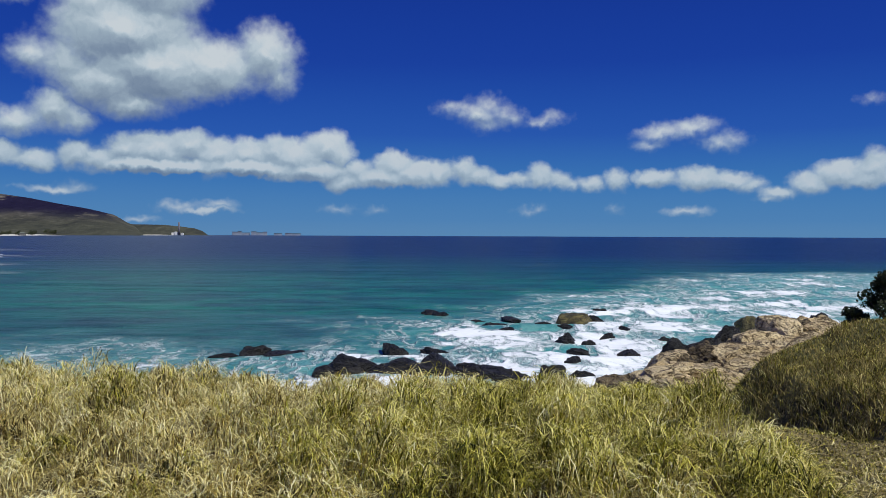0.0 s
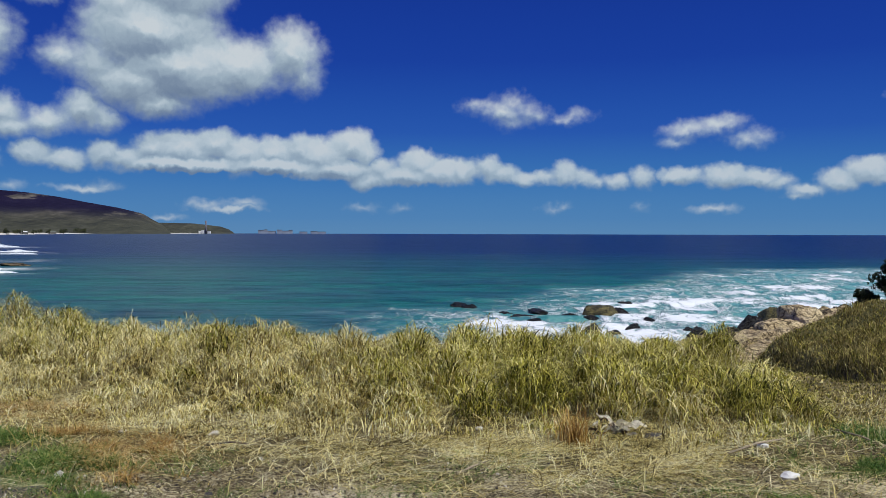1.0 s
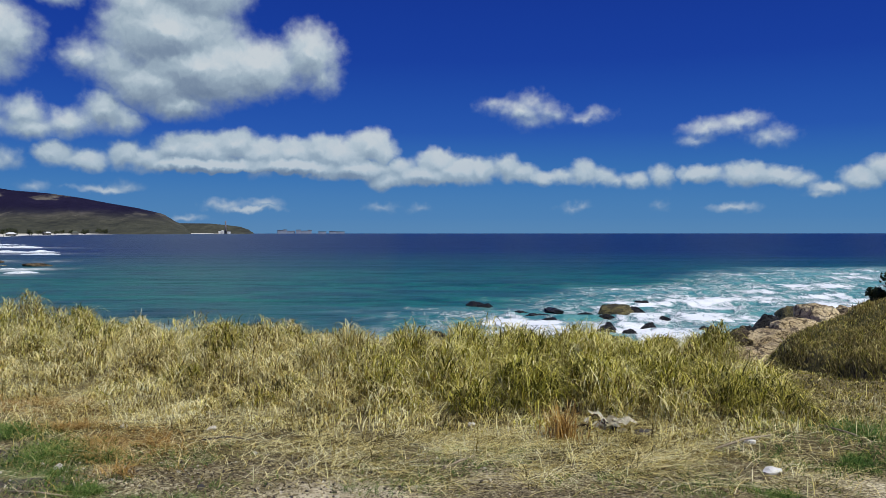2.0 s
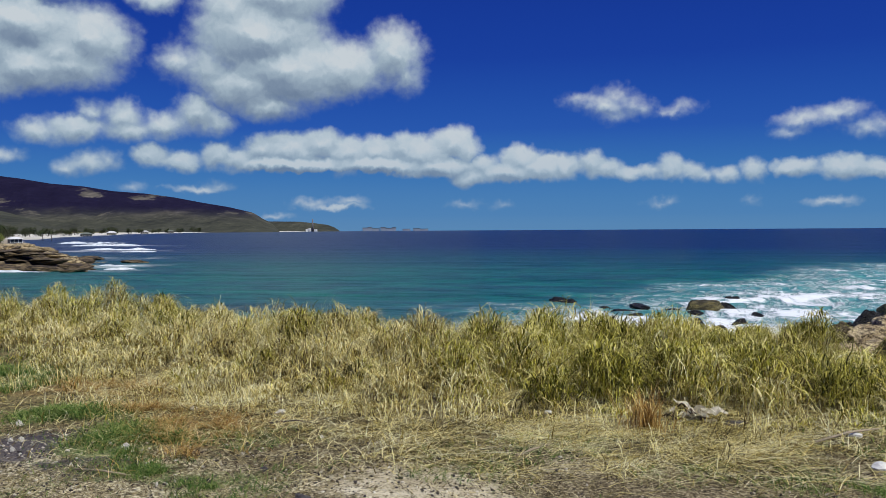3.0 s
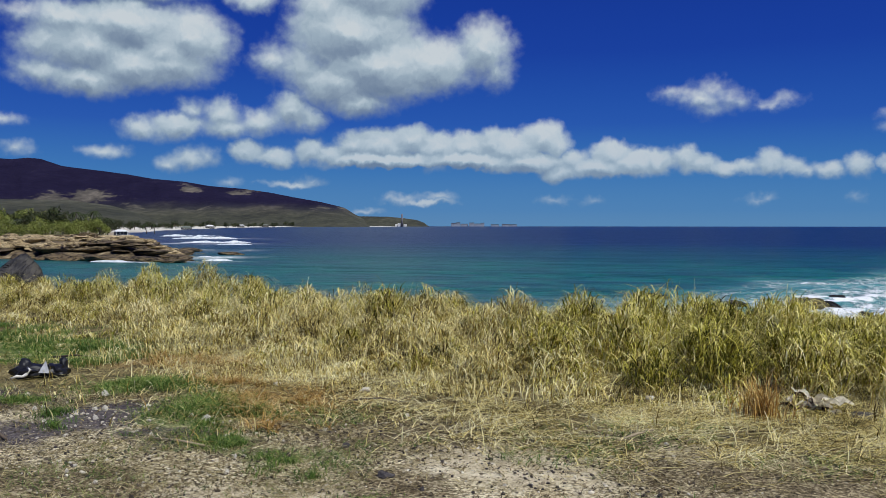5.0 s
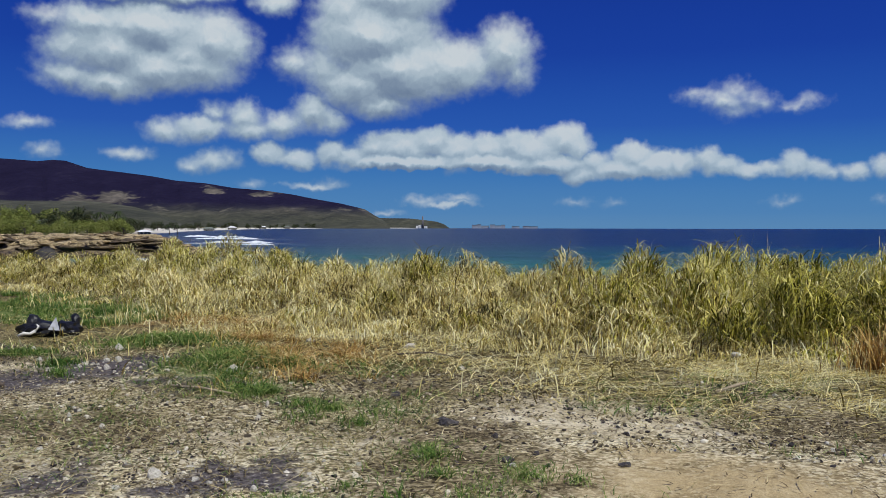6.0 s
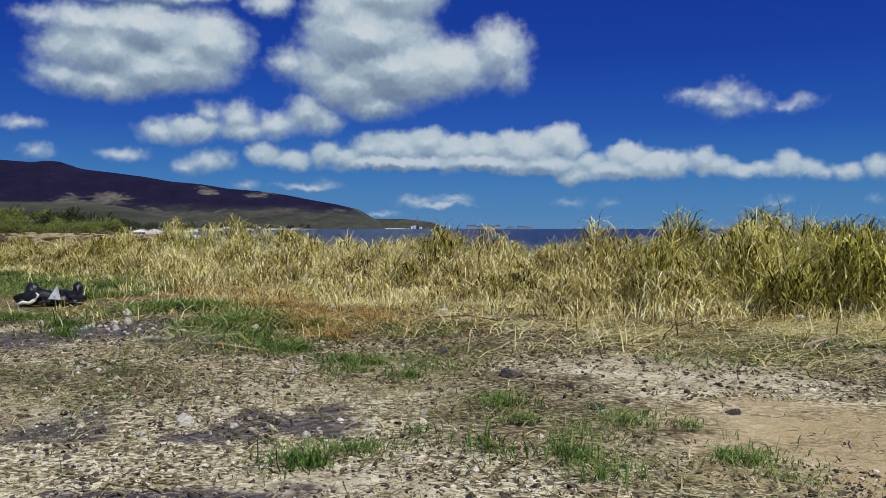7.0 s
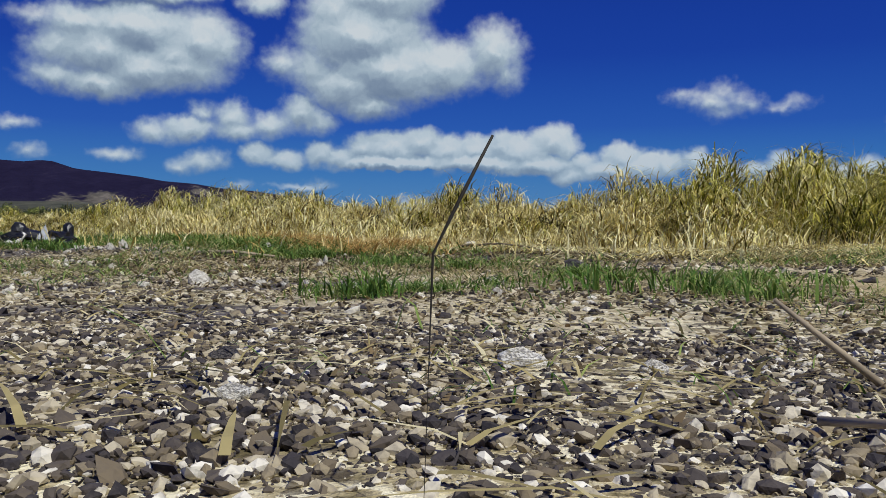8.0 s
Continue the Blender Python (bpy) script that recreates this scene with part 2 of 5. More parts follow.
SCRUB = blade_material("dark_scrub", [(0.0, (0.050, 0.048, 0.012)), (0.35, (0.17, 0.145, 0.036)), (0.7, (0.40, 0.31, 0.095)), (1.0, (0.60, 0.50, 0.19))])
LEAF = blade_material("tree_leaf", [(0.0, (0.09, 0.12, 0.02)), (0.5, (0.20, 0.24, 0.045)), (1.0, (0.36, 0.37, 0.11))])
DARK_LEAF = blade_material("dark_leaf", [(0.0, (0.02, 0.035, 0.012)), (0.6, (0.045, 0.06, 0.02)), (1.0, (0.09, 0.09, 0.05))])


def rock_material(name, dark, mid, light, scale=1.0, wet=0.75, strata=0.0, relief=0.3):
    m, w, s = material(name)
    p = place(w)
    big = w.noise(p, 0.9 * scale, 5.0, 0.6)
    small = w.noise(p, 9.0 * scale, 6.0, 0.7)
    pits = w.voronoi(p, 6.0 * scale)
    v = w.math("ADD", w.math("MULTIPLY", big, 0.7), w.math("MULTIPLY", small, 0.45))
    if strata:
        bands = w.noise(w.vec("MULTIPLY", p, (0.15, 0.15, 3.2)), 1.0 * scale, 4.0, 0.6)
        v = w.math("ADD", w.math("MULTIPLY", v, 1 - strata), w.math("MULTIPLY", bands, strata * 1.15))
    col = w.ramp(v, [(0.36, dark), (0.50, mid), (0.66, light)])
    cleft = w.math("ABSOLUTE", w.math("SUBTRACT", w.noise(w.vec("MULTIPLY", p, (1.0, 1.0, 1.7)), 1.5 * scale, 5.0, 0.6, distortion=0.6), 0.5))
    cleft = w.step(cleft, 0.004, 0.035, 1.0, 0.0)
    col = w.mix(w.math("MULTIPLY", cleft, 0.8), col, dark)
    tone = w.add("ShaderNodeObjectInfo").outputs["Random"]
    col = w.mix(w.step(tone, 0.0, 1.0, 0.0, 0.2), col, dark)
    w.feed(s.inputs["Base Color"], col)
    w.feed(s.inputs["Roughness"], w.step(small, 0.3, 0.7, wet - 0.15, wet + 0.15))
    h = w.math("ADD", w.math("MULTIPLY", big, 1.0), w.math("ADD", w.math("MULTIPLY", small, 0.35), w.math("MULTIPLY", pits, 0.3)))
    h = w.math("SUBTRACT", h, w.math("MULTIPLY", cleft, 0.5))
    w.feed(s.inputs["Normal"], w.bump(h, 1.0, relief / scale))
    return m


LAVA = rock_material("wet_black_lava", (0.003, 0.003, 0.004), (0.007, 0.007, 0.008), (0.028, 0.025, 0.02), 1.0, 0.6)
MOSSY = rock_material("mossy_lava", (0.012, 0.011, 0.007), (0.07, 0.06, 0.02), (0.26, 0.21, 0.06), 2.2, 0.6)
SANDSTONE = rock_material("tan_sandstone", (0.085, 0.052, 0.022), (0.50, 0.36, 0.17), (0.82, 0.66, 0.38), 1.2, 0.85, 0.4)
BROWN_ROCK = rock_material("brown_reef_rock", (0.022, 0.015, 0.009), (0.115, 0.080, 0.038), (0.30, 0.225, 0.11), 0.8, 0.75, 0.4)
GREY_ROCK = rock_material("dark_grey_boulder", (0.012, 0.012, 0.013), (0.045, 0.042, 0.038), (0.11, 0.10, 0.08), 0.7, 0.8)
STONE_DARK = rock_material("dark_basalt_pebble", (0.025, 0.022, 0.024), (0.07, 0.062, 0.064), (0.15, 0.13, 0.11), 1.6, 0.8, 0.0, 0.004)
STONE_PALE = rock_material("pale_coral_stone", (0.52, 0.46, 0.35), (0.74, 0.69, 0.57), (0.88, 0.84, 0.74), 1.6, 0.85, 0.0, 0.004)


def pebble_material():
    m, w, s = material("mixed_gravel")
    own = w.add("ShaderNodeNewGeometry").outputs["Random Per Island"]
    col = w.ramp(own, [(0.0, (0.024, 0.021, 0.022)), (0.22, (0.055, 0.047, 0.048)), (0.42, (0.105, 0.085, 0.066)), (0.56, (0.185, 0.145, 0.088)), (0.70, (0.34, 0.28, 0.175)), (0.86, (0.58, 0.51, 0.36)), (1.0, (0.84, 0.79, 0.66))])
    p = place(w)
    speck = w.noise(p, 220.0, 3.0)
    w.feed(s.inputs["Base Color"], w.mix(w.step(speck, 0.45, 0.7, 0.0, 0.4), col, (0.12, 0.10, 0.08)))
    s.inputs["Roughness"].default_value = 0.85
    s.inputs["Specular IOR Level"].default_value = 0.25
    w.feed(s.inputs["Normal"], w.bump(speck, 0.4, 0.003))
    return m


GRAVEL = pebble_material()



def ground_material():
    m, w, s = material("coastal_ground")
    p = place(w)
    apart = w.add("ShaderNodeSeparateXYZ")
    w.feed(apart.inputs[0], p)
    flat = w.vec("MULTIPLY", p, (1.0, 1.0, 0.0))
    torn = w.vec("ADD", flat, w.vec("MULTIPLY", w.vec("SUBTRACT", w.noise(flat, 2.6, 5.0, 0.65, color=True), (0.5, 0.5, 0.5)), (0.9, 0.9, 0.0)))

    def patch(x, y, rx, ry, soft=0.35):
        local = w.vec("MULTIPLY_ADD", torn, (1 / rx, 1 / ry, 0.0), (-x / rx, -y / ry, 0.0))
        return w.step(w.vec("LENGTH", local), 1.0 - soft, 1.0 + soft, 1.0, 0.0)

    grain = w.noise(flat, 45.0, 5.0, 0.7)
    fine = w.noise(flat, 190.0, 3.0, 0.7)
    clod = w.noise(flat, 7.0, 5.0, 0.65)
    wide = w.noise(flat, 0.9, 4.0, 0.6)
    # dusty earth with chips of coral and lava
    chips = w.voronoi(flat, 95.0, out="Color")
    chip = w.add("ShaderNodeSeparateXYZ")
    w.feed(chip.inputs[0], chips)
    litter = w.voronoi(w.vec("ADD", flat, w.vec("MULTIPLY", w.noise(flat, 14.0, 3.0, color=True), (0.05, 0.02, 0.0))), 80.0, out="Color")
    bits = w.add("ShaderNodeSeparateXYZ")
    w.feed(bits.inputs[0], litter)
    mixed = w.math("ADD", w.math("MULTIPLY", grain, 0.55), w.math("ADD", w.math("MULTIPLY", clod, 0.42), w.math("MULTIPLY", chip.outputs[0], 0.20)))
    dirt = w.ramp(mixed, [(0.41, (0.045, 0.034, 0.018)), (0.49, (0.185, 0.15, 0.075)), (0.57, (0.48, 0.40, 0.225)), (0.68, (0.88, 0.80, 0.55))])
    dark_bits = w.math("MULTIPLY", w.step(bits.outputs[1], 0.70, 0.78), w.step(w.math("ADD", clod, w.math("MULTIPLY", wide, 0.6)), 0.72, 0.88))
    dirt = w.mix(w.math("MULTIPLY", dark_bits, 0.85), dirt, (0.055, 0.042, 0.032))
    # dry thatch, its colour darkened to stand for shade in gaps between tufts
    thatch = w.ramp(mixed, [(0.40, (0.012, 0.010, 0.005)), (0.53, (0.065, 0.052, 0.022)), (0.68, (0.32, 0.26, 0.11))])
    humus = w.ramp(mixed, [(0.43, (0.018, 0.014, 0.008)), (0.56, (0.095, 0.070, 0.036)), (0.65, (0.25, 0.195, 0.10)), (0.73, (0.56, 0.47, 0.27))])
    sand = w.ramp(w.math("ADD", w.math("MULTIPLY", fine, 0.5), w.math("MULTIPLY", clod, 0.5)), [(0.34, (0.33, 0.24, 0.11)), (0.52, (0.50, 0.38, 0.19)), (0.68, (0.66, 0.54, 0.31))])
    sand = w.mix(w.step(w.noise(flat, 60.0, 4.0, 0.7), 0.62, 0.70, 0.0, 0.55), sand, (0.12, 0.085, 0.055))
    tar = w.ramp(w.math("ADD", w.math("MULTIPLY", grain, 0.7), w.math("MULTIPLY", fine, 0.35)), [(0.40, (0.020, 0.017, 0.022)), (0.52, (0.065, 0.056, 0.068)), (0.62, (0.14, 0.122, 0.13)), (0.70, (0.55, 0.51, 0.45))])
    col = w.mix(w.step(w.math("ADD", apart.outputs[1], w.math("MULTIPLY", w.math("SUBTRACT", wide, 0.5), 2.0)), 2.7, 3.5), dirt, thatch)
    for x, y, rx, ry in ((0.75, 2.6, 1.0, 0.42), (-1.25, 2.85, 0.45, 0.2), (-0.95, 1.8, 0.3, 0.28), (-2.3, 1.9, 0.45, 0.25), (-0.55, 3.1, 0.6, 0.18), (-1.1, 2.2, 0.25, 0.2)):
        col = w.mix(w.math("MULTIPLY", patch(x, y, rx, ry, 0.5), 0.85), col, humus)
    for x, y, rx, ry in ((-0.34, 1.95, 0.36, 0.24), (-0.2, 1.62, 0.4, 0.3)):
        col = w.mix(w.math("MULTIPLY", patch(x, y, rx, ry, 0.7), w.step(clod, 0.36, 0.56, 0.55, 0.95)), col, sand)
    chalk = w.ramp(w.math("ADD", w.math("MULTIPLY", fine, 0.45), w.math("MULTIPLY", clod, 0.55)), [(0.36, (0.36, 0.29, 0.165)), (0.50, (0.64, 0.55, 0.36)), (0.64, (0.88, 0.80, 0.58))])
    for x, y, rx, ry in ((-1.68, 1.98, 0.17, 0.14), (-0.85, 2.62, 0.28, 0.24), (-0.5, 2.5, 0.2, 0.18), (-1.35, 2.08, 0.16, 0.1), (-1.15, 1.15, 0.22, 0.14), (-2.2, 1.5, 0.3, 0.12)):
        col = w.mix(w.math("MULTIPLY", patch(x, y, rx, ry, 0.5), w.step(bits.outputs[2], 0.55, 0.75, 0.9, 0.25)), col, chalk)
    for x, y, rx, ry in ((-2.85, 2.9, 0.34, 0.34), (-2.26, 2.6, 0.2, 0.2), (-3.05, 2.46, 0.28, 0.18), (-1.56, 1.66, 0.13, 0.11), (-1.98, 1.5, 0.16, 0.12), (-4.0, 3.1, 0.6, 0.3), (-1.45, 1.05, 0.16, 0.1)):
        col = w.mix(w.math("MULTIPLY", patch(x, y, rx, ry), 0.9), col, tar)
    rusty = w.ramp(mixed, [(0.40, (0.07, 0.035, 0.012)), (0.53, (0.26, 0.135, 0.04)), (0.66, (0.52, 0.33, 0.12))])
    for x, y, rx, ry in ((-2.1, 3.35, 0.36, 0.36), (-3.3, 4.4, 0.5, 0.25)):
        col = w.mix(w.math("MULTIPLY", patch(x, y, rx, ry, 0.7), w.step(clod, 0.40, 0.60, 0.1, 0.75)), col, rusty)
    mossy = w.ramp(mixed, [(0.40, (0.018, 0.035, 0.008)), (0.53, (0.065, 0.125, 0.024)), (0.66, (0.19, 0.24, 0.07))])
    for x, y, rx, ry in ((-3.05, 3.6, 0.4, 0.18), (-2.4, 3.05, 0.22, 0.3), (-1.8, 2.55, 0.4, 0.14), (-5.0, 4.9, 1.2, 0.4)):
        col = w.mix(w.math("MULTIPLY", patch(x, y, rx, ry, 0.5), 0.85), col, mossy)
    # scrub, sea cliffs and beaches away from the viewer
    away = w.step(w.vec("LENGTH", flat), 11.0, 16.0)
    scrub = w.ramp(w.noise(flat, 0.03, 7.0, 0.65), [(0.3, (0.05, 0.06, 0.02)), (0.5, (0.13, 0.12, 0.045)), (0.7, (0.27, 0.22, 0.10))])
    col = w.mix(away, col, scrub)
    rocky = w.ramp(w.noise(flat, 0.5, 6.0, 0.7), [(0.36, (0.02, 0.015, 0.010)), (0.52, (0.16, 0.12, 0.07)), (0.66, (0.45, 0.36, 0.22))])
    col = w.mix(w.math("MULTIPLY", w.step(w.vec("LENGTH", flat), 60.0, 80.0), w.step(w.vec("LENGTH", flat), 135.0, 165.0, 1.0, 0.0)), col, rocky)
    shore = w.math("MULTIPLY", w.step(apart.outputs[2], -0.8, -0.3, 1.0, 0.0), w.step(w.vec("LENGTH", flat), 150.0, 300.0))
    col = w.mix(shore, col, w.mix(w.step(w.vec("LENGTH", flat), 300.0, 700.0), (0.36, 0.31, 0.22), (0.70, 0.66, 0.56)))
    w.feed(s.inputs["Base Color"], col)
    s.inputs["Roughness"].default_value = 0.95
    s.inputs["Specular IOR Level"].default_value = 0.15
    h = w.math("ADD", w.math("MULTIPLY", grain, 0.5), w.math("ADD", clod, w.math("MULTIPLY", fine, 0.12)))
    w.feed(s.inputs["Normal"], w.bump(h, 0.8, 0.02))
    return m


def water_material():
    m, w, s = material("sea_water")
    p = place(w)
    apart = w.add("ShaderNodeSeparateXYZ")
    w.feed(apart.inputs[0], p)
    x, y = apart.outputs[0], apart.outputs[1]
    # depth colours: navy offshore, teal over sand, dark where the reef lies
    swell = w.noise(w.vec("MULTIPLY", p, (0.35, 1.0, 0.0)), 0.035, 4.0, 0.6)
    out_sea = w.math("ADD", y, w.math("MULTIPLY", w.math("SUBTRACT", swell, 0.5), 90.0))
    out_sea = w.math("ADD", out_sea, w.math("MULTIPLY", w.math("ABSOLUTE", w.math("SUBTRACT", x, -12.0)), 0.25))
    col = w.ramp(w.step(out_sea, 25.0, 330.0), [(0.0, (0.016, 0.100, 0.100)), (0.03, (0.014, 0.150, 0.110)), (0.10, (0.013, 0.128, 0.096)), (0.28, (0.009, 0.062, 0.082)), (0.6, (0.005, 0.014, 0.085)), (1.0, (0.004, 0.009, 0.070))])
    reef = w.step(w.noise(w.vec("MULTIPLY", p, (1.0, 2.2, 0.0)), 0.03, 5.0, 0.65), 0.48, 0.62)
    col = w.mix(w.math("MULTIPLY", reef, 0.45), col, (0.010, 0.040, 0.070))
    ripple = w.noise(w.vec("MULTIPLY", p, (0.5, 0.75, 0.0)), 0.42, 6.0, 0.7)
    streak = w.noise(w.vec("MULTIPLY", p, (0.05, 0.5, 0.0)), 0.12, 5.0, 0.6)
    col = w.mix(w.step(ripple, 0.44, 0.58, 0.0, 0.62), col, (0.004, 0.026, 0.045))
    col = w.mix(w.step(streak, 0.50, 0.66, 0.0, 0.16), col, (0.025, 0.13, 0.17))
    # broken surf round the rocks and along the point
    lean = w.math("MULTIPLY_ADD", x, 1.77, 50.0)
    edge_a = w.math("SUBTRACT", lean, y)
    edge_b = w.math("SUBTRACT", w.math("MULTIPLY_ADD", x, 0.12, 99.0), y)
    inside = w.math("MINIMUM", w.math("MULTIPLY", edge_a, 0.5), edge_b)
    inside = w.math("ADD", inside, w.math("MULTIPLY", w.math("SUBTRACT", w.noise(p, 0.09, 4.0, 0.6), 0.5), 26.0))
    surf = w.step(inside, -4.0, 12.0)
    bay = w.math("SUBTRACT", 39.0, w.math("ADD", y, w.math("MULTIPLY", w.math("SUBTRACT", w.noise(p, 0.16, 4.0, 0.6), 0.5), 22.0)))
    shoal = w.math("MULTIPLY", w.step(bay, 0.0, 14.0, 0.0, 0.7), w.step(x, -34.0, -20.0))
    surf = w.math("MAXIMUM", surf, shoal)
    close = w.step(y, 85.0, 34.0, 0.0, 1.0)
    bent = w.vec("ADD", w.vec("MULTIPLY", p, (0.75, 0.42, 0.0)), w.vec("MULTIPLY", w.noise(w.vec("MULTIPLY", p, (1.0, 0.6, 0.0)), 0.30, 4.0, 0.6, color=True), (2.6, 2.0, 0.0)))
    churn = w.noise(bent, 0.34, 7.0, 0.68)
    froth = w.noise(bent, 1.9, 5.0, 0.7)
    v = w.math("ADD", w.math("MULTIPLY", churn, 0.70), w.math("MULTIPLY", froth, 0.30))
    dense = w.math("MULTIPLY", surf, w.math("MULTIPLY_ADD", close, 0.45, 0.62))
    foam = w.step(w.math("ADD", v, w.math("MULTIPLY_ADD", dense, 0.155, -0.635)), -0.03, 0.06)
    foam = w.math("MULTIPLY", foam, w.step(surf, 0.02, 0.25))
    lace = w.math("ABSOLUTE", w.math("SUBTRACT", w.noise(bent, 0.8, 5.0, 0.62), 0.5))
    foam = w.math("MAXIMUM", foam, w.math("MULTIPLY", w.step(lace, 0.0, 0.035, 0.6, 0.0), w.step(surf, 0.1, 0.6)), clamp=True)
    col = w.mix(w.math("MULTIPLY", surf, 0.78), col, w.mix(w.step(froth, 0.4, 0.6), (0.08, 0.31, 0.31), (0.24, 0.54, 0.50)))
    # thin lines of foam in the bay
    lines = w.math("ABSOLUTE", w.math("SUBTRACT", w.noise(w.vec("MULTIPLY", p, (0.12, 1.0, 0.0)), 0.10, 5.0, 0.55), 0.5))
    few = w.step(w.noise(p, 0.022, 3.0), 0.55, 0.68)
    foam = w.math("MAXIMUM", foam, w.math("MULTIPLY", w.step(lines, 0.0, 0.012, 0.35, 0.0), w.math("MULTIPLY", few, w.step(y, 25.0, 160.0, 1.0, 0.15))))
    # breakers rolling in towards the reef and the beach on the far side of the bay
    roll = w.noise(w.vec("MULTIPLY", p, (0.5, 0.35, 0.0)), 0.2, 5.0, 0.65)
    for cx, cy, rx, ry in ((-97, 165, 22, 12), (-54, 92, 8, 6), (-132, 225, 26, 14), (-47, 81, 7, 4), (-70, 120, 12, 8)):
        west = w.vec("LENGTH", w.vec("MULTIPLY_ADD", p, (1 / rx, 1 / ry, 0.0), (-cx / rx, -cy / ry, 0.0)))
        foam = w.math("MAXIMUM", foam, w.math("MULTIPLY", w.step(west, 0.3, 1.1, 1.0, 0.0), w.step(roll, 0.45, 0.65, 0.0, 0.55)))
    w.feed(s.inputs["Base Color"], w.mix(foam, col, (0.90, 0.93, 0.93)))
    w.feed(s.inputs["Roughness"], w.step(foam, 0.0, 0.6, 0.30, 0.9))
    s.inputs["IOR"].default_value = 1.33
    w.feed(s.inputs["Specular IOR Level"], w.step(foam, 0.0, 0.5, 0.18, 0.08))
    chop = w.noise(w.vec("MULTIPLY", p, (0.45, 1.0, 0.0)), 0.55, 6.0, 0.62)
    long_swell = w.noise(w.vec("MULTIPLY", p, (0.2, 1.0, 0.0)), 0.09, 3.0, 0.5)
    h = w.math("ADD", w.math("MULTIPLY", chop, 0.6), w.math("ADD", w.math("MULTIPLY", long_swell, 1.6), w.math("MULTIPLY", foam, 0.25)))
    w.feed(s.inputs["Normal"], w.bump(h, 0.9, 0.8))
    return m


def mountain_material():
    m, w, s = material("volcanic_slope")
    p = w.vec("MULTIPLY", place(w), (1.0, 0.45, 1.5))
    apart = w.add("ShaderNodeSeparateXYZ")
    w.feed(apart.inputs[0], p)
    big = w.noise(p, 0.0022, 6.0, 0.6)
    mid = w.noise(p, 0.009, 6.0, 0.65)
    fine = w.noise(p, 0.05, 5.0, 0.7)
    v = w.math("ADD", w.math("MULTIPLY", mid, 0.6), w.math("MULTIPLY", fine, 0.45))
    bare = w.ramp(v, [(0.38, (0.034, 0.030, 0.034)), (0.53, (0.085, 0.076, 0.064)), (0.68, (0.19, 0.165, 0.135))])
    # violet-dark patches: cloud shadow and bluish haze put into the slope colour
    cloud_shade = w.ramp(v, [(0.35, (0.008, 0.006, 0.022)), (0.6, (0.015, 0.012, 0.034)), (0.75, (0.030, 0.025, 0.046))])
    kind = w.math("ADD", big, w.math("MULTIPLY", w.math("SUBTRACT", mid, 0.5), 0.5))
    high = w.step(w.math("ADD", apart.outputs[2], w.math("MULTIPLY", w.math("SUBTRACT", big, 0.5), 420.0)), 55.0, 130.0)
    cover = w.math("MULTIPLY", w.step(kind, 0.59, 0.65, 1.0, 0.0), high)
    # lower slopes painted lighter olive, as the sunlit part below the cloud shadow
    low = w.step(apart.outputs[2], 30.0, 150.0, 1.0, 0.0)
    col = w.mix(cover, bare, cloud_shade)
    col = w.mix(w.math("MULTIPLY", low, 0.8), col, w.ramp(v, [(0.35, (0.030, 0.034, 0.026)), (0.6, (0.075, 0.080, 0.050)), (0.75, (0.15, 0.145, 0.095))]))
    w.feed(s.inputs["Base Color"], col)
    s.inputs["Roughness"].default_value = 0.95
    s.inputs["Specular IOR Level"].default_value = 0.1
    w.feed(s.inputs["Normal"], w.bump(w.math("ADD", mid, w.math("MULTIPLY", fine, 0.3)), 0.6, 30.0))
    return m


def plain_material(name, base, rough=0.7, metal=0.0, grain=18.0, spread=0.3):
    m, w, s = material(name)
    p = place(w)
    v = w.math("ADD", w.math("MULTIPLY", w.noise(p, grain, 4.0, 0.6), 0.6), w.math("MULTIPLY", w.noise(p, grain * 0.12, 3.0), 0.4))
    dark = tuple(c * (1 - spread) for c in base)
    light = tuple(min(1.0, c * (1 + spread)) for c in base)
    w.feed(s.inputs["Base Color"], w.ramp(v, [(0.35, dark), (0.5, base), (0.65, light)]))
    s.inputs["Roughness"].default_value, s.inputs["Metallic"].default_value = rough, metal
    w.feed(s.inputs["Normal"], w.bump(v, 0.3, 0.2 / grain))
    return m


def foam_material():
    m, w, s = material("white_foam")
    p = place(w)
    v = w.math("ADD", w.math("MULTIPLY", w.noise(p, 0.7, 6.0, 0.7), 0.7), w.math("MULTIPLY", w.noise(p, 4.0, 4.0, 0.7), 0.3))
    w.feed(s.inputs["Base Color"], w.ramp(v, [(0.34, (0.10, 0.24, 0.28)), (0.42, (0.60, 0.68, 0.70)), (0.55, (0.88, 0.90, 0.90))]))
    s.inputs["Roughness"].default_value = 0.9
    w.feed(s.inputs["Normal"], w.bump(v, 1.0, 0.5))
    return m


FOAM = foam_material()
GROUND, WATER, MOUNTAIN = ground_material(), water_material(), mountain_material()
TWIG = plain_material("dry_twig", (0.36, 0.29, 0.19), 0.85, grain=60)
DARK_TWIG = plain_material("dark_twig", (0.10, 0.075, 0.055), 0.85, grain=60)
BLACK_STALK = plain_material("blackened_stalk", (0.022, 0.018, 0.012), 0.8, grain=60)
BARK = plain_material("bark", (0.10, 0.08, 0.06), 0.9, grain=12)
BAG = plain_material("black_plastic", (0.012, 0.012, 0.013), 0.35, grain=30)
PAPER = plain_material("dirty_white_paper", (0.70, 0.68, 0.62), 0.8, grain=40, spread=0.15)
GREY_FILM = plain_material("grey_film", (0.30, 0.31, 0.33), 0.5, grain=40)
HUSK = plain_material("bleached_husk", (0.88, 0.82, 0.66), 0.85, grain=40, spread=0.22)
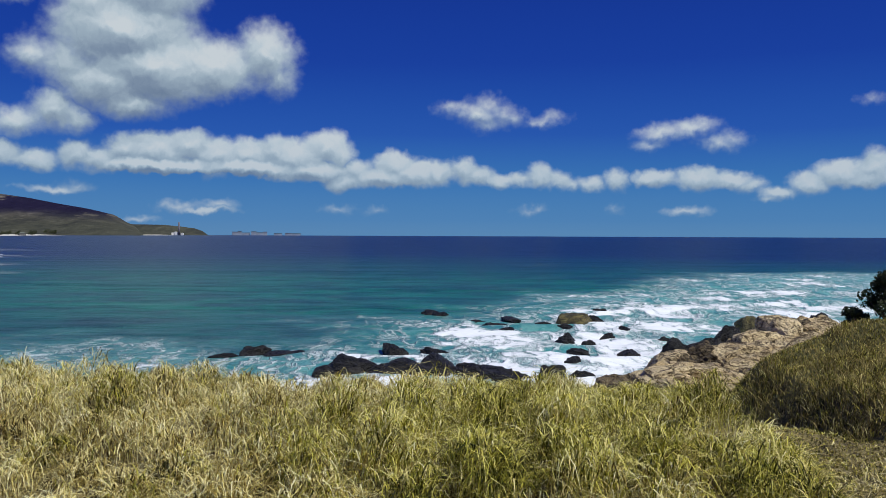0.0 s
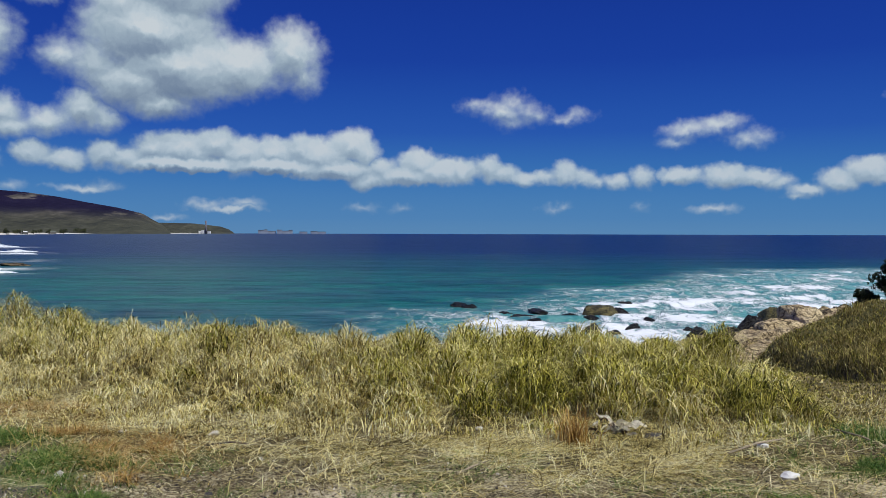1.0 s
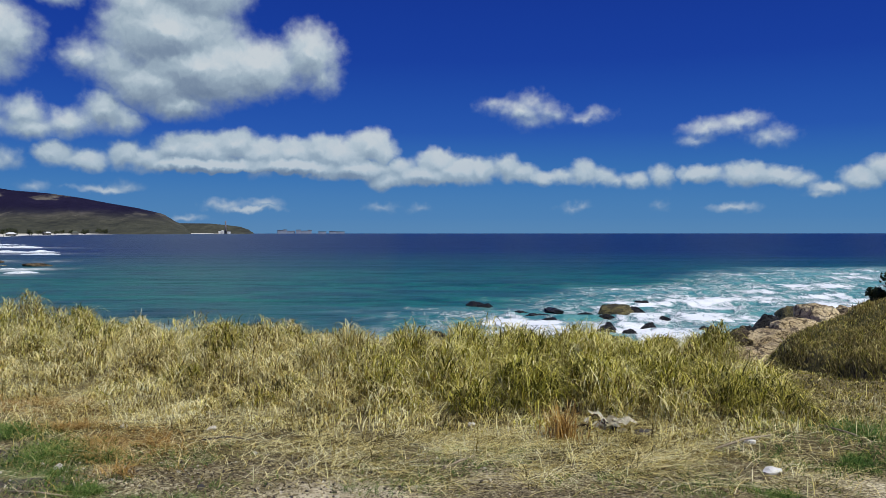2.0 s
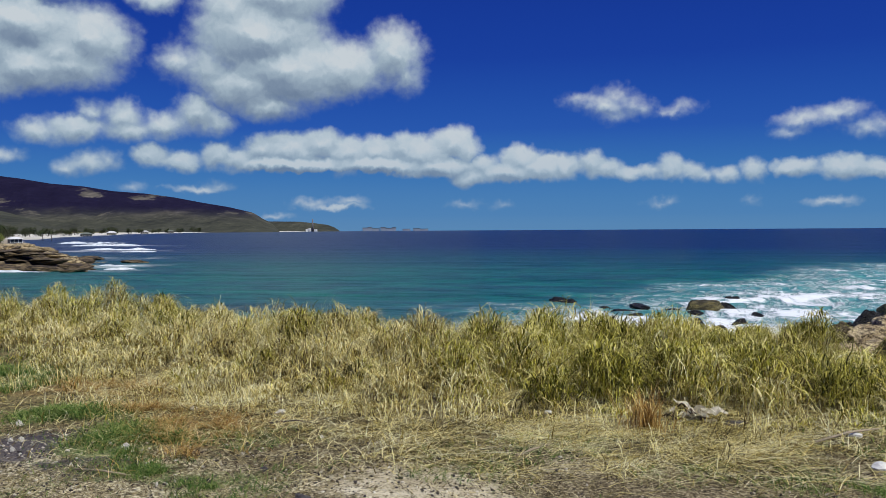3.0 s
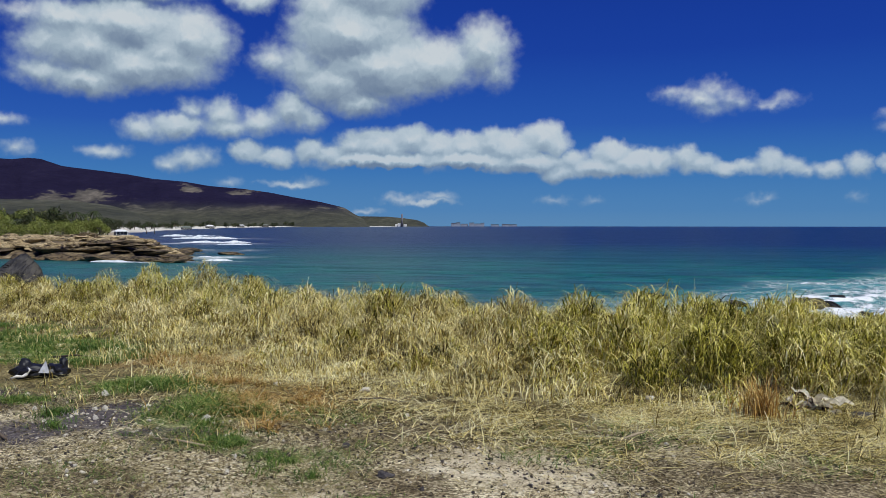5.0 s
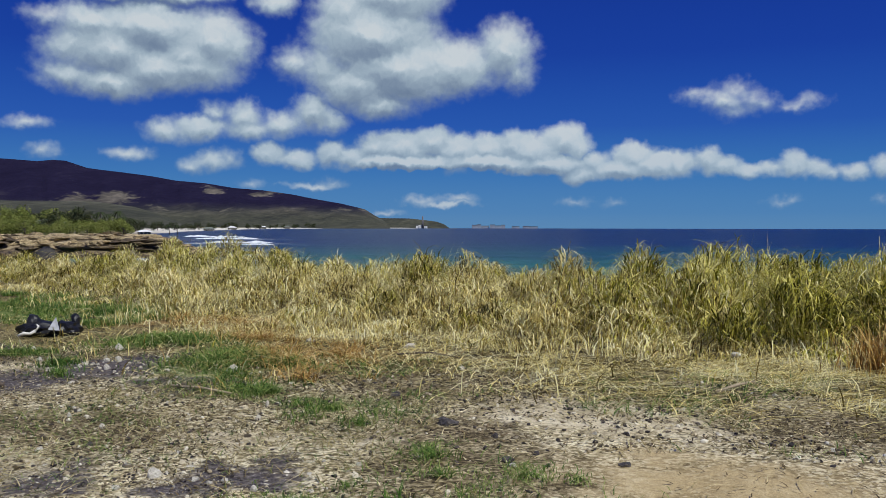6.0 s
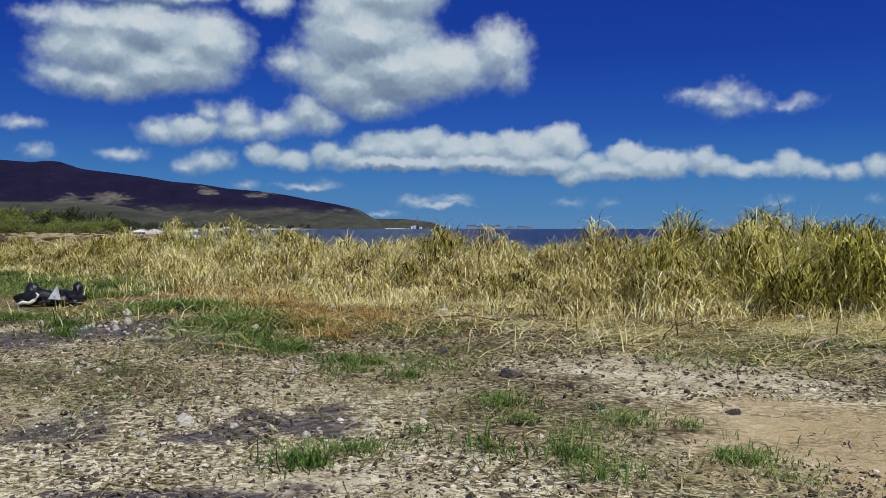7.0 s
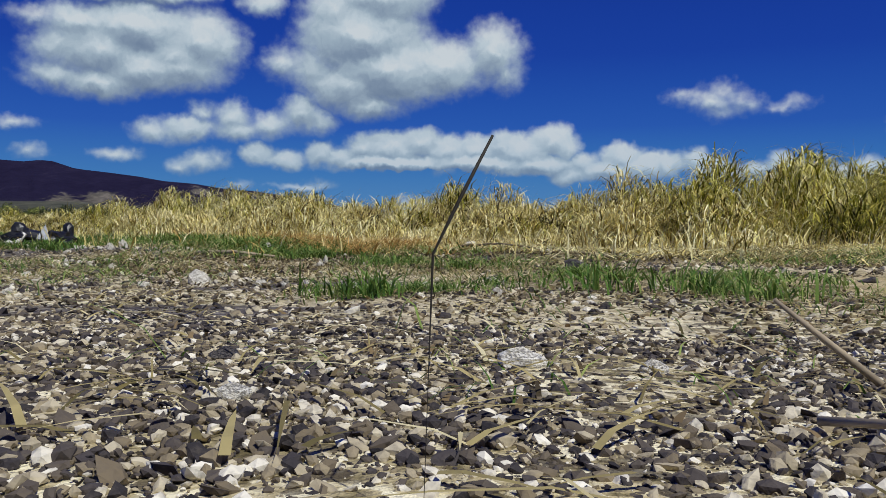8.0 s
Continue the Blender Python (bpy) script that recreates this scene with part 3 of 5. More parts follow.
WALL_PAINT = plain_material("dull_house_wall", (0.15, 0.14, 0.12), 0.8, grain=2.0, spread=0.1)
ROOF_PAINT = plain_material("dull_green_roof", (0.16, 0.18, 0.14), 0.7, grain=2.0)
ROOF_WHITE = plain_material("white_roof", (0.78, 0.78, 0.75), 0.6, grain=2.0, spread=0.1)
DARK_GLASS = plain_material("window_glass", (0.02, 0.025, 0.03), 0.1, grain=2.0)
POLE_WOOD = plain_material("pole_wood", (0.13, 0.10, 0.08), 0.9, grain=6.0)


# ---- shared shapes ----
rng = np.random.default_rng(7)


def value_noise(x, y, seed=0):
    """Smooth lattice noise, 0 to 1, on arrays."""
    xi, yi = np.floor(x), np.floor(y)
    fx, fy = x - xi, y - yi
    fx, fy = fx * fx * (3 - 2 * fx), fy * fy * (3 - 2 * fy)

    def h(a, b):
        v = np.sin(a * 127.1 + b * 311.7 + seed * 74.7) * 43758.5453
        return v - np.floor(v)

    return (h(xi, yi) * (1 - fx) + h(xi + 1, yi) * fx) * (1 - fy) + (h(xi, yi + 1) * (1 - fx) + h(xi + 1, yi + 1) * fx) * fy


def fbm(x, y, octaves=4, seed=0):
    total, amp, norm = 0.0, 1.0, 0.0
    for k in range(octaves):
        total = total + amp * value_noise(x * 2 ** k, y * 2 ** k, seed + k)
        norm += amp
        amp *= 0.5
    return total / norm


def ease(x, lo, hi):
    t = np.clip((x - lo) / (hi - lo), 0, 1)
    return t * t * (3 - 2 * t)


def mesh_from(name, verts, faces, sizes, mat, smooth=False):
    """A mesh from arrays: verts (n, 3), a flat list of corners, and the corner count of each face."""
    me = bpy.data.meshes.new(name)
    me.vertices.add(len(verts))
    me.vertices.foreach_set("co", np.asarray(verts, dtype=np.float32).ravel())
    faces, sizes = np.asarray(faces, dtype=np.int32).ravel(), np.asarray(sizes, dtype=np.int32)
    me.loops.add(len(faces))
    me.loops.foreach_set("vertex_index", faces)
    me.polygons.add(len(sizes))
    me.polygons.foreach_set("loop_start", np.concatenate([[0], np.cumsum(sizes)[:-1]]).astype(np.int32))
    me.update(calc_edges=True)
    me.polygons.foreach_set("use_smooth", np.full(len(sizes), smooth))
    me.materials.append(mat)
    return me


def grid_mesh(name, X, Y, Z, mat):
    r, c = X.shape
    i = np.arange((r - 1) * (c - 1))
    a = (i // (c - 1)) * c + i % (c - 1)
    faces = np.stack([a, a + 1, a + c + 1, a + c], 1)
    return mesh_from(name, np.stack([X, Y, Z], -1).reshape(-1, 3), faces, np.full(len(a), 4), mat, True)


def part(name, bm, mat, parent=None, label=""):
    """One mesh object out of a bmesh, under a thing or a part."""
    me = bpy.data.meshes.new(name)
    bm.to_mesh(me)
    bm.free()
    me.materials.append(mat)
    ob = new(name, me)
    if parent:
        ob.parent = parent
    if label:
        ob["label"] = label
    return ob


def tube(bm, points, radii, sides=6):
    """A round rod along points, tapering by radii."""
    rings = []
    points, radii = [Vector([float(c) for c in p]) for p in points], [float(r) for r in radii]
    for i, p in enumerate(points):
        d = (points[min(i + 1, len(points) - 1)] - points[max(i - 1, 0)]).normalized()
        u = d.orthogonal().normalized()
        v = d.cross(u)
        rings.append([bm.verts.new(p + radii[i] * (math.cos(a) * u + math.sin(a) * v)) for a in (2 * math.pi * k / sides for k in range(sides))])
    for a, b in zip(rings, rings[1:]):
        for k in range(sides):
            f = bm.faces.new((a[k], a[(k + 1) % sides], b[(k + 1) % sides], b[k]))
            f.smooth = True
    bm.faces.new(rings[0][::-1])
    bm.faces.new(rings[-1])


def box(bm, x0, y0, z0, x1, y1, z1, bevel=0.0):
    made = bmesh.ops.create_cube(bm, size=1.0, matrix=Matrix.LocRotScale(((x0 + x1) / 2, (y0 + y1) / 2, (z0 + z1) / 2), None, (x1 - x0, y1 - y0, z1 - z0)))
    if bevel:
        edges = list({e for v in made["verts"] for e in v.link_edges})
        bmesh.ops.bevel(bm, geom=edges, offset=bevel, segments=2, affect="EDGES")


def rock_mesh(name, seed, mat, detail=4, cuts=16, rough=0.12, smooth=True):
    """A broken boulder of about unit radius: a cut stone with worn edges and pitted faces."""
    r = np.random.default_rng(seed)
    bm = bmesh.new()
    bmesh.ops.create_icosphere(bm, subdivisions=detail, radius=1.0)
    n = r.normal(size=(cuts, 3))
    n /= np.linalg.norm(n, axis=1)[:, None]
    d = r.uniform(0.62, 1.0, cuts)
    co = np.array([v.co[:] for v in bm.verts])
    dots = co @ n.T
    reach = np.where(dots > 0.05, d / np.maximum(dots, 0.05), 9.0)
    reach = -np.log(np.sum(np.exp(-9 * np.minimum(reach, 3)), axis=1)) / 9
    bump = fbm(co[:, 0] * 2.3 + co[:, 2] * 1.7 + seed, co[:, 1] * 2.3 - co[:, 2] * 1.1, 4, seed) - 0.5
    bump2 = fbm(co[:, 0] * 7 + co[:, 2] * 5, co[:, 1] * 7 - co[:, 2] * 6 + seed, 3, seed + 9) - 0.5
    co = co * (reach + rough * 2.2 * bump + rough * 0.8 * bump2)[:, None]
    for v, c in zip(bm.verts, co):
        v.co = c
    for f in bm.faces:
        f.smooth = smooth
    me = bpy.data.meshes.new(name)
    bm.to_mesh(me)
    bm.free()
    me.materials.append(mat)
    return me


def blades(name, x, y, z, height, width, mat, lean=0.5, droop=0.35, flat=0.0, wind=(0.0, 0.0), away=None):
    """Grass: one curved, tapering blade at each root, joined into one object."""
    n = len(x)
    turn = rng.uniform(0, 2 * np.pi, n)
    if away is not None:
        turn = away + rng.normal(0, 0.7, n)
    out = np.stack([np.cos(turn), np.sin(turn)], 1) * (lean * rng.uniform(0.15 + 0.6 * (flat > 0), 1.2, n))[:, None] + np.array(wind)
    side_turn = turn + np.pi / 2 + rng.normal(0, 0.5, n)
    side = np.stack([np.cos(side_turn), np.sin(side_turn), np.zeros(n)], 1)
    s = np.array([0.0, 0.38, 0.74, 1.0])
    w = np.array([1.0, 0.9, 0.6, 0.0])
    drop = droop * rng.uniform(0.3, 1.5, n)
    pts = np.zeros((n, 4, 3))
    for k in range(4):
        pts[:, k, :2] = np.stack([x, y], 1) + out * (height * (s[k] ** 1.6))[:, None]
        pts[:, k, 2] = z + height * (s[k] - drop * s[k] ** 3) * (1 - flat) + 0.004 + 0.035 * flat * height * np.sin(3.1 * s[k])
    verts = np.zeros((n, 7, 3))
    for k in range(3):
        half = side * (0.5 * width * w[k])[:, None]
        verts[:, 2 * k], verts[:, 2 * k + 1] = pts[:, k] - half, pts[:, k] + half
    verts[:, 6] = pts[:, 3]
    base = (np.arange(n) * 7)[:, None]
    faces = base + np.array([0, 1, 3, 2, 2, 3, 5, 4, 4, 5, 6])
    me = mesh_from(name, verts.reshape(-1, 3), faces, np.tile([4, 4, 3], n), mat)
    return new(name, me)


# ---- the lie of the land ----
COAST = [(-30, 14), (-62, 48), (-100, 76), (-74, 80), (-59, 77), (-52, 76), (-53, 86), (-61, 102), (-95, 146), (-156, 220), (-278, 397), (-424, 666), (-725, 1313),
         (-1040, 2160), (-1150, 2900), (-1140, 3100), (-1060, 3760), (-1300, 4500), (-4700, 4500), (-4700, -200), (-40, -20)]


def coast_reach(X, Y):
    """Metres inside (plus) or outside (minus) the land across the bay."""
    inside = np.zeros(X.shape, bool)
    best = np.full(X.shape, 1e9)
    for (x0, y0), (x1, y1) in zip(COAST, COAST[1:] + COAST[:1]):
        crosses = ((y0 > Y) != (y1 > Y)) & (X < (x1 - x0) * (Y - y0) / ((y1 - y0) or 1e-9) + x0)
        inside ^= crosses
        t = np.clip(((X - x0) * (x1 - x0) + (Y - y0) * (y1 - y0)) / ((x1 - x0) ** 2 + (y1 - y0) ** 2), 0, 1)
        best = np.minimum(best, np.hypot(X - x0 - t * (x1 - x0), Y - y0 - t * (y1 - y0)))
    return np.where(inside, best, -best)


def ground_z(X, Y):
    X, Y = np.asarray(X, float), np.asarray(Y, float)
    edge = 7.6 - 1.7 * ease(X, 0.8, 3.4) + 0.25 * np.maximum(0, -X - 3) + 0.5 * np.maximum(0, -X - 30) + 0.5 * (fbm(X * 0.5, Y * 0.5, 3, 4) - 0.5)
    front = np.minimum(0, -(0.36 + 0.14 * ease(X, 0, 3)) * (Y - edge))
    front = np.where(front < -2.5, -2.5 + (front + 2.5) * 0.16, front)
    bank = np.minimum(0.0, 0.42 * (X - 7.35) - 0.9 * np.maximum(0, 5.6 - X) + 0.4 * (fbm(X * 0.4, Y * 0.4, 3, 8) - 0.5)) - np.maximum(0, Y - 14.6) * 0.62
    bank = bank - np.maximum(0, Y - 22.0) * 0.2
    near = np.maximum(front, np.maximum(bank, -6.0))
    rise = coast_reach(X, Y)
    far = SEA - 1.0 + np.clip(rise, -40, 0) * 0.08 + 3.0 * ease(rise / (1 + 0.003 * np.hypot(X, Y)), -1, 7) + np.clip(rise - 9, 0, 700) * 0.006
    z = np.maximum(near, far)
    soft = np.exp(-((X + 1.2) ** 2 + (Y - 1.2) ** 2) / 30.0)
    return z + 0.05 * (fbm(X * 1.1, Y * 1.1, 4, 2) - 0.5) * (1 + 2 * (1 - soft)) + 0.25 * (fbm(X * 0.7, Y * 0.7, 3, 6) - 0.5) * ease(Y, 8, 12)


def graded(lo, hi, step, far_lo, far_hi, growth=1.13):
    mid = list(np.arange(lo, hi, step))
    a, s = [lo], step
    while a[-1] > far_lo:
        s *= growth
        a.append(max(far_lo, a[-1] - s))
    b, s = [mid[-1]], step
    while b[-1] < far_hi:
        s *= growth
        b.append(min(far_hi, b[-1] + s))
    return np.array(a[:0:-1] + mid + b[1:])


gx, gy = graded(-9, 11, 0.14, -4800, 4800, 1.09), graded(-3, 24, 0.16, -4800, 4800, 1.09)
GX, GY = np.meshgrid(gx, gy)
ground = tagged(new("ground", grid_mesh("ground", GX, GY, ground_z(GX, GY), GROUND)), "dusty coastal ground of coral grit, sand and dry thatch", "ground", kind="structure")

# the sea, one sheet to the horizon, rougher where it breaks
def sea_lift(X, Y):
    rough = ease(np.minimum((50 + 1.77 * X - Y) * 0.5, 99 + 0.12 * X - Y), -4, 12) * ease(Y, 150, 60)
    crest = 1 - 2 * np.abs(fbm(X * 0.16 + 0.4 * fbm(X * 0.3, Y * 0.3, 2, 9), Y * 0.28, 4, 15) - 0.5)
    swell = 0.16 * (fbm(X * 0.05, Y * 0.22, 3, 5) - 0.5) * ease(Y, 700, 90)
    return swell + rough * (0.55 * (crest - 0.72) + 0.16 * (fbm(X * 0.9, Y * 0.9, 3, 25) - 0.5))


sx, sy = graded(-26, 40, 0.4, -4850, 4850, 1.10), graded(18, 75, 0.4, -4850, 4850, 1.10)
SX, SY = np.meshgrid(sx, sy)
sea = tagged(new("water", grid_mesh("water", SX, SY, SEA + sea_lift(SX, SY), WATER)), "blue-green sea with white surf breaking over rocks", "sea", kind="structure")


# ---- mountains across the bay ----
def ridge(name, crest, near, top, back, rough, label, seed):
    """A range seen across the bay. crest: (azimuth, elevation) in degrees at the distance top."""
    a = np.array([c[0] for c in crest])
    e = np.array([c[1] for c in crest])
    az = np.linspace(a[0], a[-1], 260)
    t = np.linspace(0, 1, 70)
    AZ, T = np.meshgrid(az, t)
    R = near + (back - near) * T
    ttop = (top - near) / (back - near)
    up = np.where(T < ttop, (T / ttop) ** 1.25, 1 - (np.maximum(0, T - ttop) / (1 - ttop)) ** 1.3)
    peak = top * np.tan(np.radians(np.interp(AZ, a, e))) + 1.0
    gully = fbm(AZ * 0.8 + T * 0.6, T * 0.9, 5, seed) - 0.5
    spur = np.abs(fbm(AZ * 0.45, T * 0.8, 3, seed + 3) - 0.5)
    Z = peak * (up + rough * up * (1 - up) * (1.3 * gully - 0.5 * spur + 0.05)) - 8 * (1 - up) * (T < 0.02) - 60 * (T > 0.98) - 4.0
    X, Y = R * np.sin(np.radians(AZ)), R * np.cos(np.radians(AZ))
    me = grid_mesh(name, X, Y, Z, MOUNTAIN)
    return tagged(new(name, me), label, "mountain", kind="structure")


ridge("mountain", [(-78, 3.6), (-60, 4.6), (-50, 4.4), (-43.7, 4.2), (-42.1, 4.12), (-41.2, 4.24), (-40.5, 4.2), (-39.3, 3.8), (-38.7, 3.72), (-37.2, 3.57), (-35.5, 3.37), (-33.9, 3.1), (-32, 2.96), (-30.3, 2.68), (-28.3, 2.54), (-26.5, 2.3), (-24.8, 1.97), (-23.1, 1.68), (-21.5, 1.3), (-20.85, 0.87), (-20.3, 0.6), (-19.8, 0.05)],
      2650, 3500, 4500, 0.9, "dark volcanic ridge with painted cloud shadow, sloping down to the sea", 11)
ridge("headland", [(-21.6, 0.72), (-20.2, 0.7), (-18.5, 0.68), (-17.5, 0.58), (-16.6, 0.46), (-16.1, 0.28), (-15.7, 0.0)], 3650, 3950, 4500, 0.5, "low dark headland across the bay", 23)
ridge("foothill", [(-78, 2.2), (-50, 1.9), (-43.7, 1.75), (-39, 1.78), (-36.5, 1.45), (-35, 1.0), (-33.8, 0.5), (-33, 0.0)], 900, 1500, 2300, 0.7, "low scrubby foothill behind the beach houses", 31)


# ---- rocks in the surf ----
def rock(x, y, z, sx, sy, sz, mat, seed, turn, label, name="sea_rock", group="rocks in the surf", detail=4, rough=0.12, cuts=16):
    me = rock_mesh(name, seed, mat, detail, cuts, rough)
    ob = new(name, me)
    ob.matrix_world = Matrix.LocRotScale((x, y, z), Euler((0, 0, turn)), (sx, sy, sz))
    return tagged(ob, label, "rock", group)


WET = "wet black lava rock washed by surf"
for i, (x, y, sx, sy, up) in enumerate([
        (-3.0, 27.2, 1.2, 0.8, 0.62), (-1.6, 26.9, 1.1, 0.8, 0.5), (-0.4, 26.7, 1.0, 0.8, 0.36), (0.9, 26.6, 1.1, 0.7, 0.42), (1.9, 26.3, 0.6, 0.5, 0.3), (-6.9, 31.3, 0.55, 0.5, 0.35), (-5.9, 30.6, 1.0, 0.6, 0.12),
        (-1.7, 31.0, 0.45, 0.4, 0.30), (-0.3, 31.6, 0.7, 0.4, 0.18), (-0.7, 47.0, 0.65, 0.5, 0.28), (2.6, 41.0, 0.8, 0.5, 0.18), (5.2, 35.0, 0.6, 0.5, 0.38),
        (9.1, 48.5, 0.5, 0.4, 0.2), (6.0, 34.2, 0.3, 0.3, 0.15), (7.2, 36.1, 0.3, 0.3, 0.2), (7.0, 31.0, 0.55, 0.4, 0.22),
        (3.4, 26.0, 0.45, 0.35, 0.26), (4.35, 25.8, 0.42, 0.35, 0.26), (4.6, 29.2, 0.3, 0.3, 0.16), (5.2, 31.8, 0.45, 0.35, 0.16),
        (3.6, 43.8, 1.3, 0.5, 0.12), (6.6, 30.2, 0.3, 0.25, 0.14), (2.0, 24.8, 0.5, 0.4, 0.2), (-7.9, 30.0, 0.6, 0.4, 0.1), (1.7, 42.6, 0.5, 0.4, 0.13), (4.9, 41.4, 0.4, 0.35, 0.13), (-0.1, 45.8, 0.5, 0.4, 0.2), (7.9, 43.6, 0.6, 0.4, 0.26), (6.0, 40.0, 0.4, 0.35, 0.14), (3.0, 39.2, 0.4, 0.3, 0.12), (8.4, 38.8, 0.4, 0.3, 0.2), (9.4, 35.0, 0.4, 0.35, 0.22)]):
    rock(x, y, SEA - 0.25 * up, sx * 1.25, sy * 1.25, up * 1.25 + 0.08, LAVA, 100 + i, 0.7 * i, WET, rough=0.24, cuts=22)
rock(6.6, 42.9, SEA - 0.05, 1.15, 0.8, 0.75, MOSSY, 140, 0.3, "mossy brown lava rock standing in the surf")
rock(13.3, 36.4, SEA + 0.4, 0.55, 0.55, 0.8, MOSSY, 141, 1.2, "upright mossy boulder at the water's edge")
rock(-26.3, 27.0, SEA + 0.1, 1.4, 1.4, 2.6, GREY_ROCK, 145, 0.5, "dark grey pointed boulder below the bluff", detail=5)

# sandstone ledge below the bank: broken slabs between the surf and the slope
LEDGE_SEA = ((4.6, 22.6), (7.2, 25.6), (11.4, 31.0))
LEDGE_LAND = ((4.4, 18.4), (8.4, 20.4), (14.2, 30.6))
PALE, SHADY = "broken tan sandstone slab on the shore ledge", "dark weathered block on the shore ledge"


def on_ledge(along, across):
    a = [np.interp(along, (0, 0.4, 1), [q[k] for q in LEDGE_SEA]) for k in (0, 1)]
    b = [np.interp(along, (0, 0.4, 1), [q[k] for q in LEDGE_LAND]) for k in (0, 1)]
    return a[0] + (b[0] - a[0]) * across, a[1] + (b[1] - a[1]) * across


for i, (x, y, z, sx, sy, sz, mat) in enumerate([
        (5.6, 21.0, -3.35, 1.5, 1.6, 0.7, SANDSTONE), (7.2, 22.6, -3.4, 1.7, 1.8, 0.75, SANDSTONE), (9.0, 24.6, -3.4, 1.8, 1.8, 0.75, SANDSTONE), (10.9, 27.6, -3.4, 1.8, 1.8, 0.75, SANDSTONE), (12.6, 30.2, -3.3, 1.6, 1.4, 0.7, SANDSTONE),
        (4.5, 19.2, -2.9, 0.5, 0.6, 0.62, LAVA), (5.3, 18.9, -2.8, 0.6, 0.6, 0.55, BROWN_ROCK), (6.6, 19.4, -2.8, 0.7, 0.6, 0.6, BROWN_ROCK), (6.5, 22.2, -2.15, 0.55, 0.5, 0.45, BROWN_ROCK), (7.4, 23.6, -2.1, 0.75, 0.6, 0.55, BROWN_ROCK),
        (8.7, 30.8, -3.0, 0.75, 0.6, 0.62, LAVA), (9.9, 30.6, -2.9, 0.9, 0.8, 0.85, LAVA), (10.8, 31.4, -2.7, 0.8, 0.8, 0.8, LAVA), (13.2, 31.0, -2.3, 0.7, 0.7, 0.7, BROWN_ROCK), (14.9, 33.0, -2.3, 1.15, 1.0, 0.85, SANDSTONE), (16.5, 36.5, -2.6, 0.9, 0.8, 0.7, LAVA)]):
    rock(x, y, z, sx, sy, sz, mat, 200 + i, 0.9 * i, "layered tan sandstone mass of the shore ledge" if mat is SANDSTONE else "dark weathered rock on the shore ledge", "shore_rock", "rocks of the shore ledge", 5, 0.26, 26)

ledge_rng = random.Random(21)
ledge_shapes = [rock_mesh("ledge_block", 250 + k, SANDSTONE if k < 5 else BROWN_ROCK, 4, 24, 0.20, False) for k in range(8)]
for i in range(210):
    along, across = ledge_rng.random() ** 1.2, ledge_rng.random()
    x, y = on_ledge(along, across)
    size = ledge_rng.uniform(0.16, 0.30) + 0.55 * ledge_rng.random() ** 2.5
    dark = across < 0.16 or along < 0.10 or ledge_rng.random() < 0.16
    k = ledge_rng.randrange(5, 8) if dark else ledge_rng.randrange(5)
    ob = new("ledge_block", ledge_shapes[k])
    top_z = -2.60 + 0.45 * min(1.0, 1.6 * across) * (0.6 + 0.4 * along) - (0.4 if dark else 0.0)
    ob.matrix_world = Matrix.LocRotScale((x, y, top_z), Euler((ledge_rng.gauss(0, 0.12), ledge_rng.gauss(0, 0.12), 6.28 * ledge_rng.random())), (size * 1.5, size * 1.1, size * ledge_rng.uniform(0.4, 1.15)))
    tagged(ob, SHADY if dark else PALE, "rock", "broken blocks of the shore ledge")

# boulders and reef ledges on the point across the bay
shared = [rock_mesh("point_boulder", 300 + k, SANDSTONE if k < 4 else BROWN_ROCK, 3, 11, 0.24, False) for k in range(7)]
reef_rng = random.Random(5)
for i in range(298):
    u = reef_rng.random()
    back = reef_rng.random() ** 1.3
    x = -104 + 50 * u + back * -9
    y = 79 + (2.0 if u > 0.75 else 3.5) + back * 24 + 4 * reef_rng.random()
    low = y < 85.5
    me = shared[reef_rng.randrange(4, 7)] if low or reef_rng.random() < 0.2 else shared[reef_rng.randrange(0, 4)]
    s = 0.26 + 0.62 * reef_rng.random() ** 1.8
    ob = new("point_boulder", me)
    z = float(ground_z(x, y))
    ob.matrix_world = Matrix.LocRotScale((x, y, max(z, SEA - 0.3) + 0.1 * s), Euler((0, 0, 6.28 * reef_rng.random())), (s * (3.4 if low else 1.7), s * (1.8 if low else 1.1), s * (0.42 if low else 0.62)))
    tagged(ob, "dark tide-washed reef ledge" if me in shared[4:] else "pale tan boulder on the rocky point", "rock", "boulders on the point")
for i, (x, y, sx, sy, sz) in enumerate([(-55, 79.5, 3.0, 2.2, 0.55), (-59, 79.5, 3.0, 2.0, 0.7), (-63.5, 80.5, 3.0, 2.0, 0.8), (-68, 81.5, 3.0, 2.2, 0.85), (-73, 82.5, 3.2, 2.2, 0.9), (-79, 83.5, 4.0, 2.4, 0.9), (-57, 88, 2.5, 3.0, 0.6), (-62, 95, 3.0, 3.0, 0.7), (-57, 102, 2.4, 1.4, 0.45), (-70, 112, 3.0, 2.5, 0.6), (-50.5, 78, 1.5, 1.2, 0.45), (-52, 82, 1.4, 1.6, 0.4)]):
    rock(x, y, SEA + 0.05, sx, sy, sz, BROWN_ROCK, 330 + i, 0.4 * i, "brown layered reef ledge with water running off", "reef_ledge", "reef ledges of the point", 4, 0.2, 26)


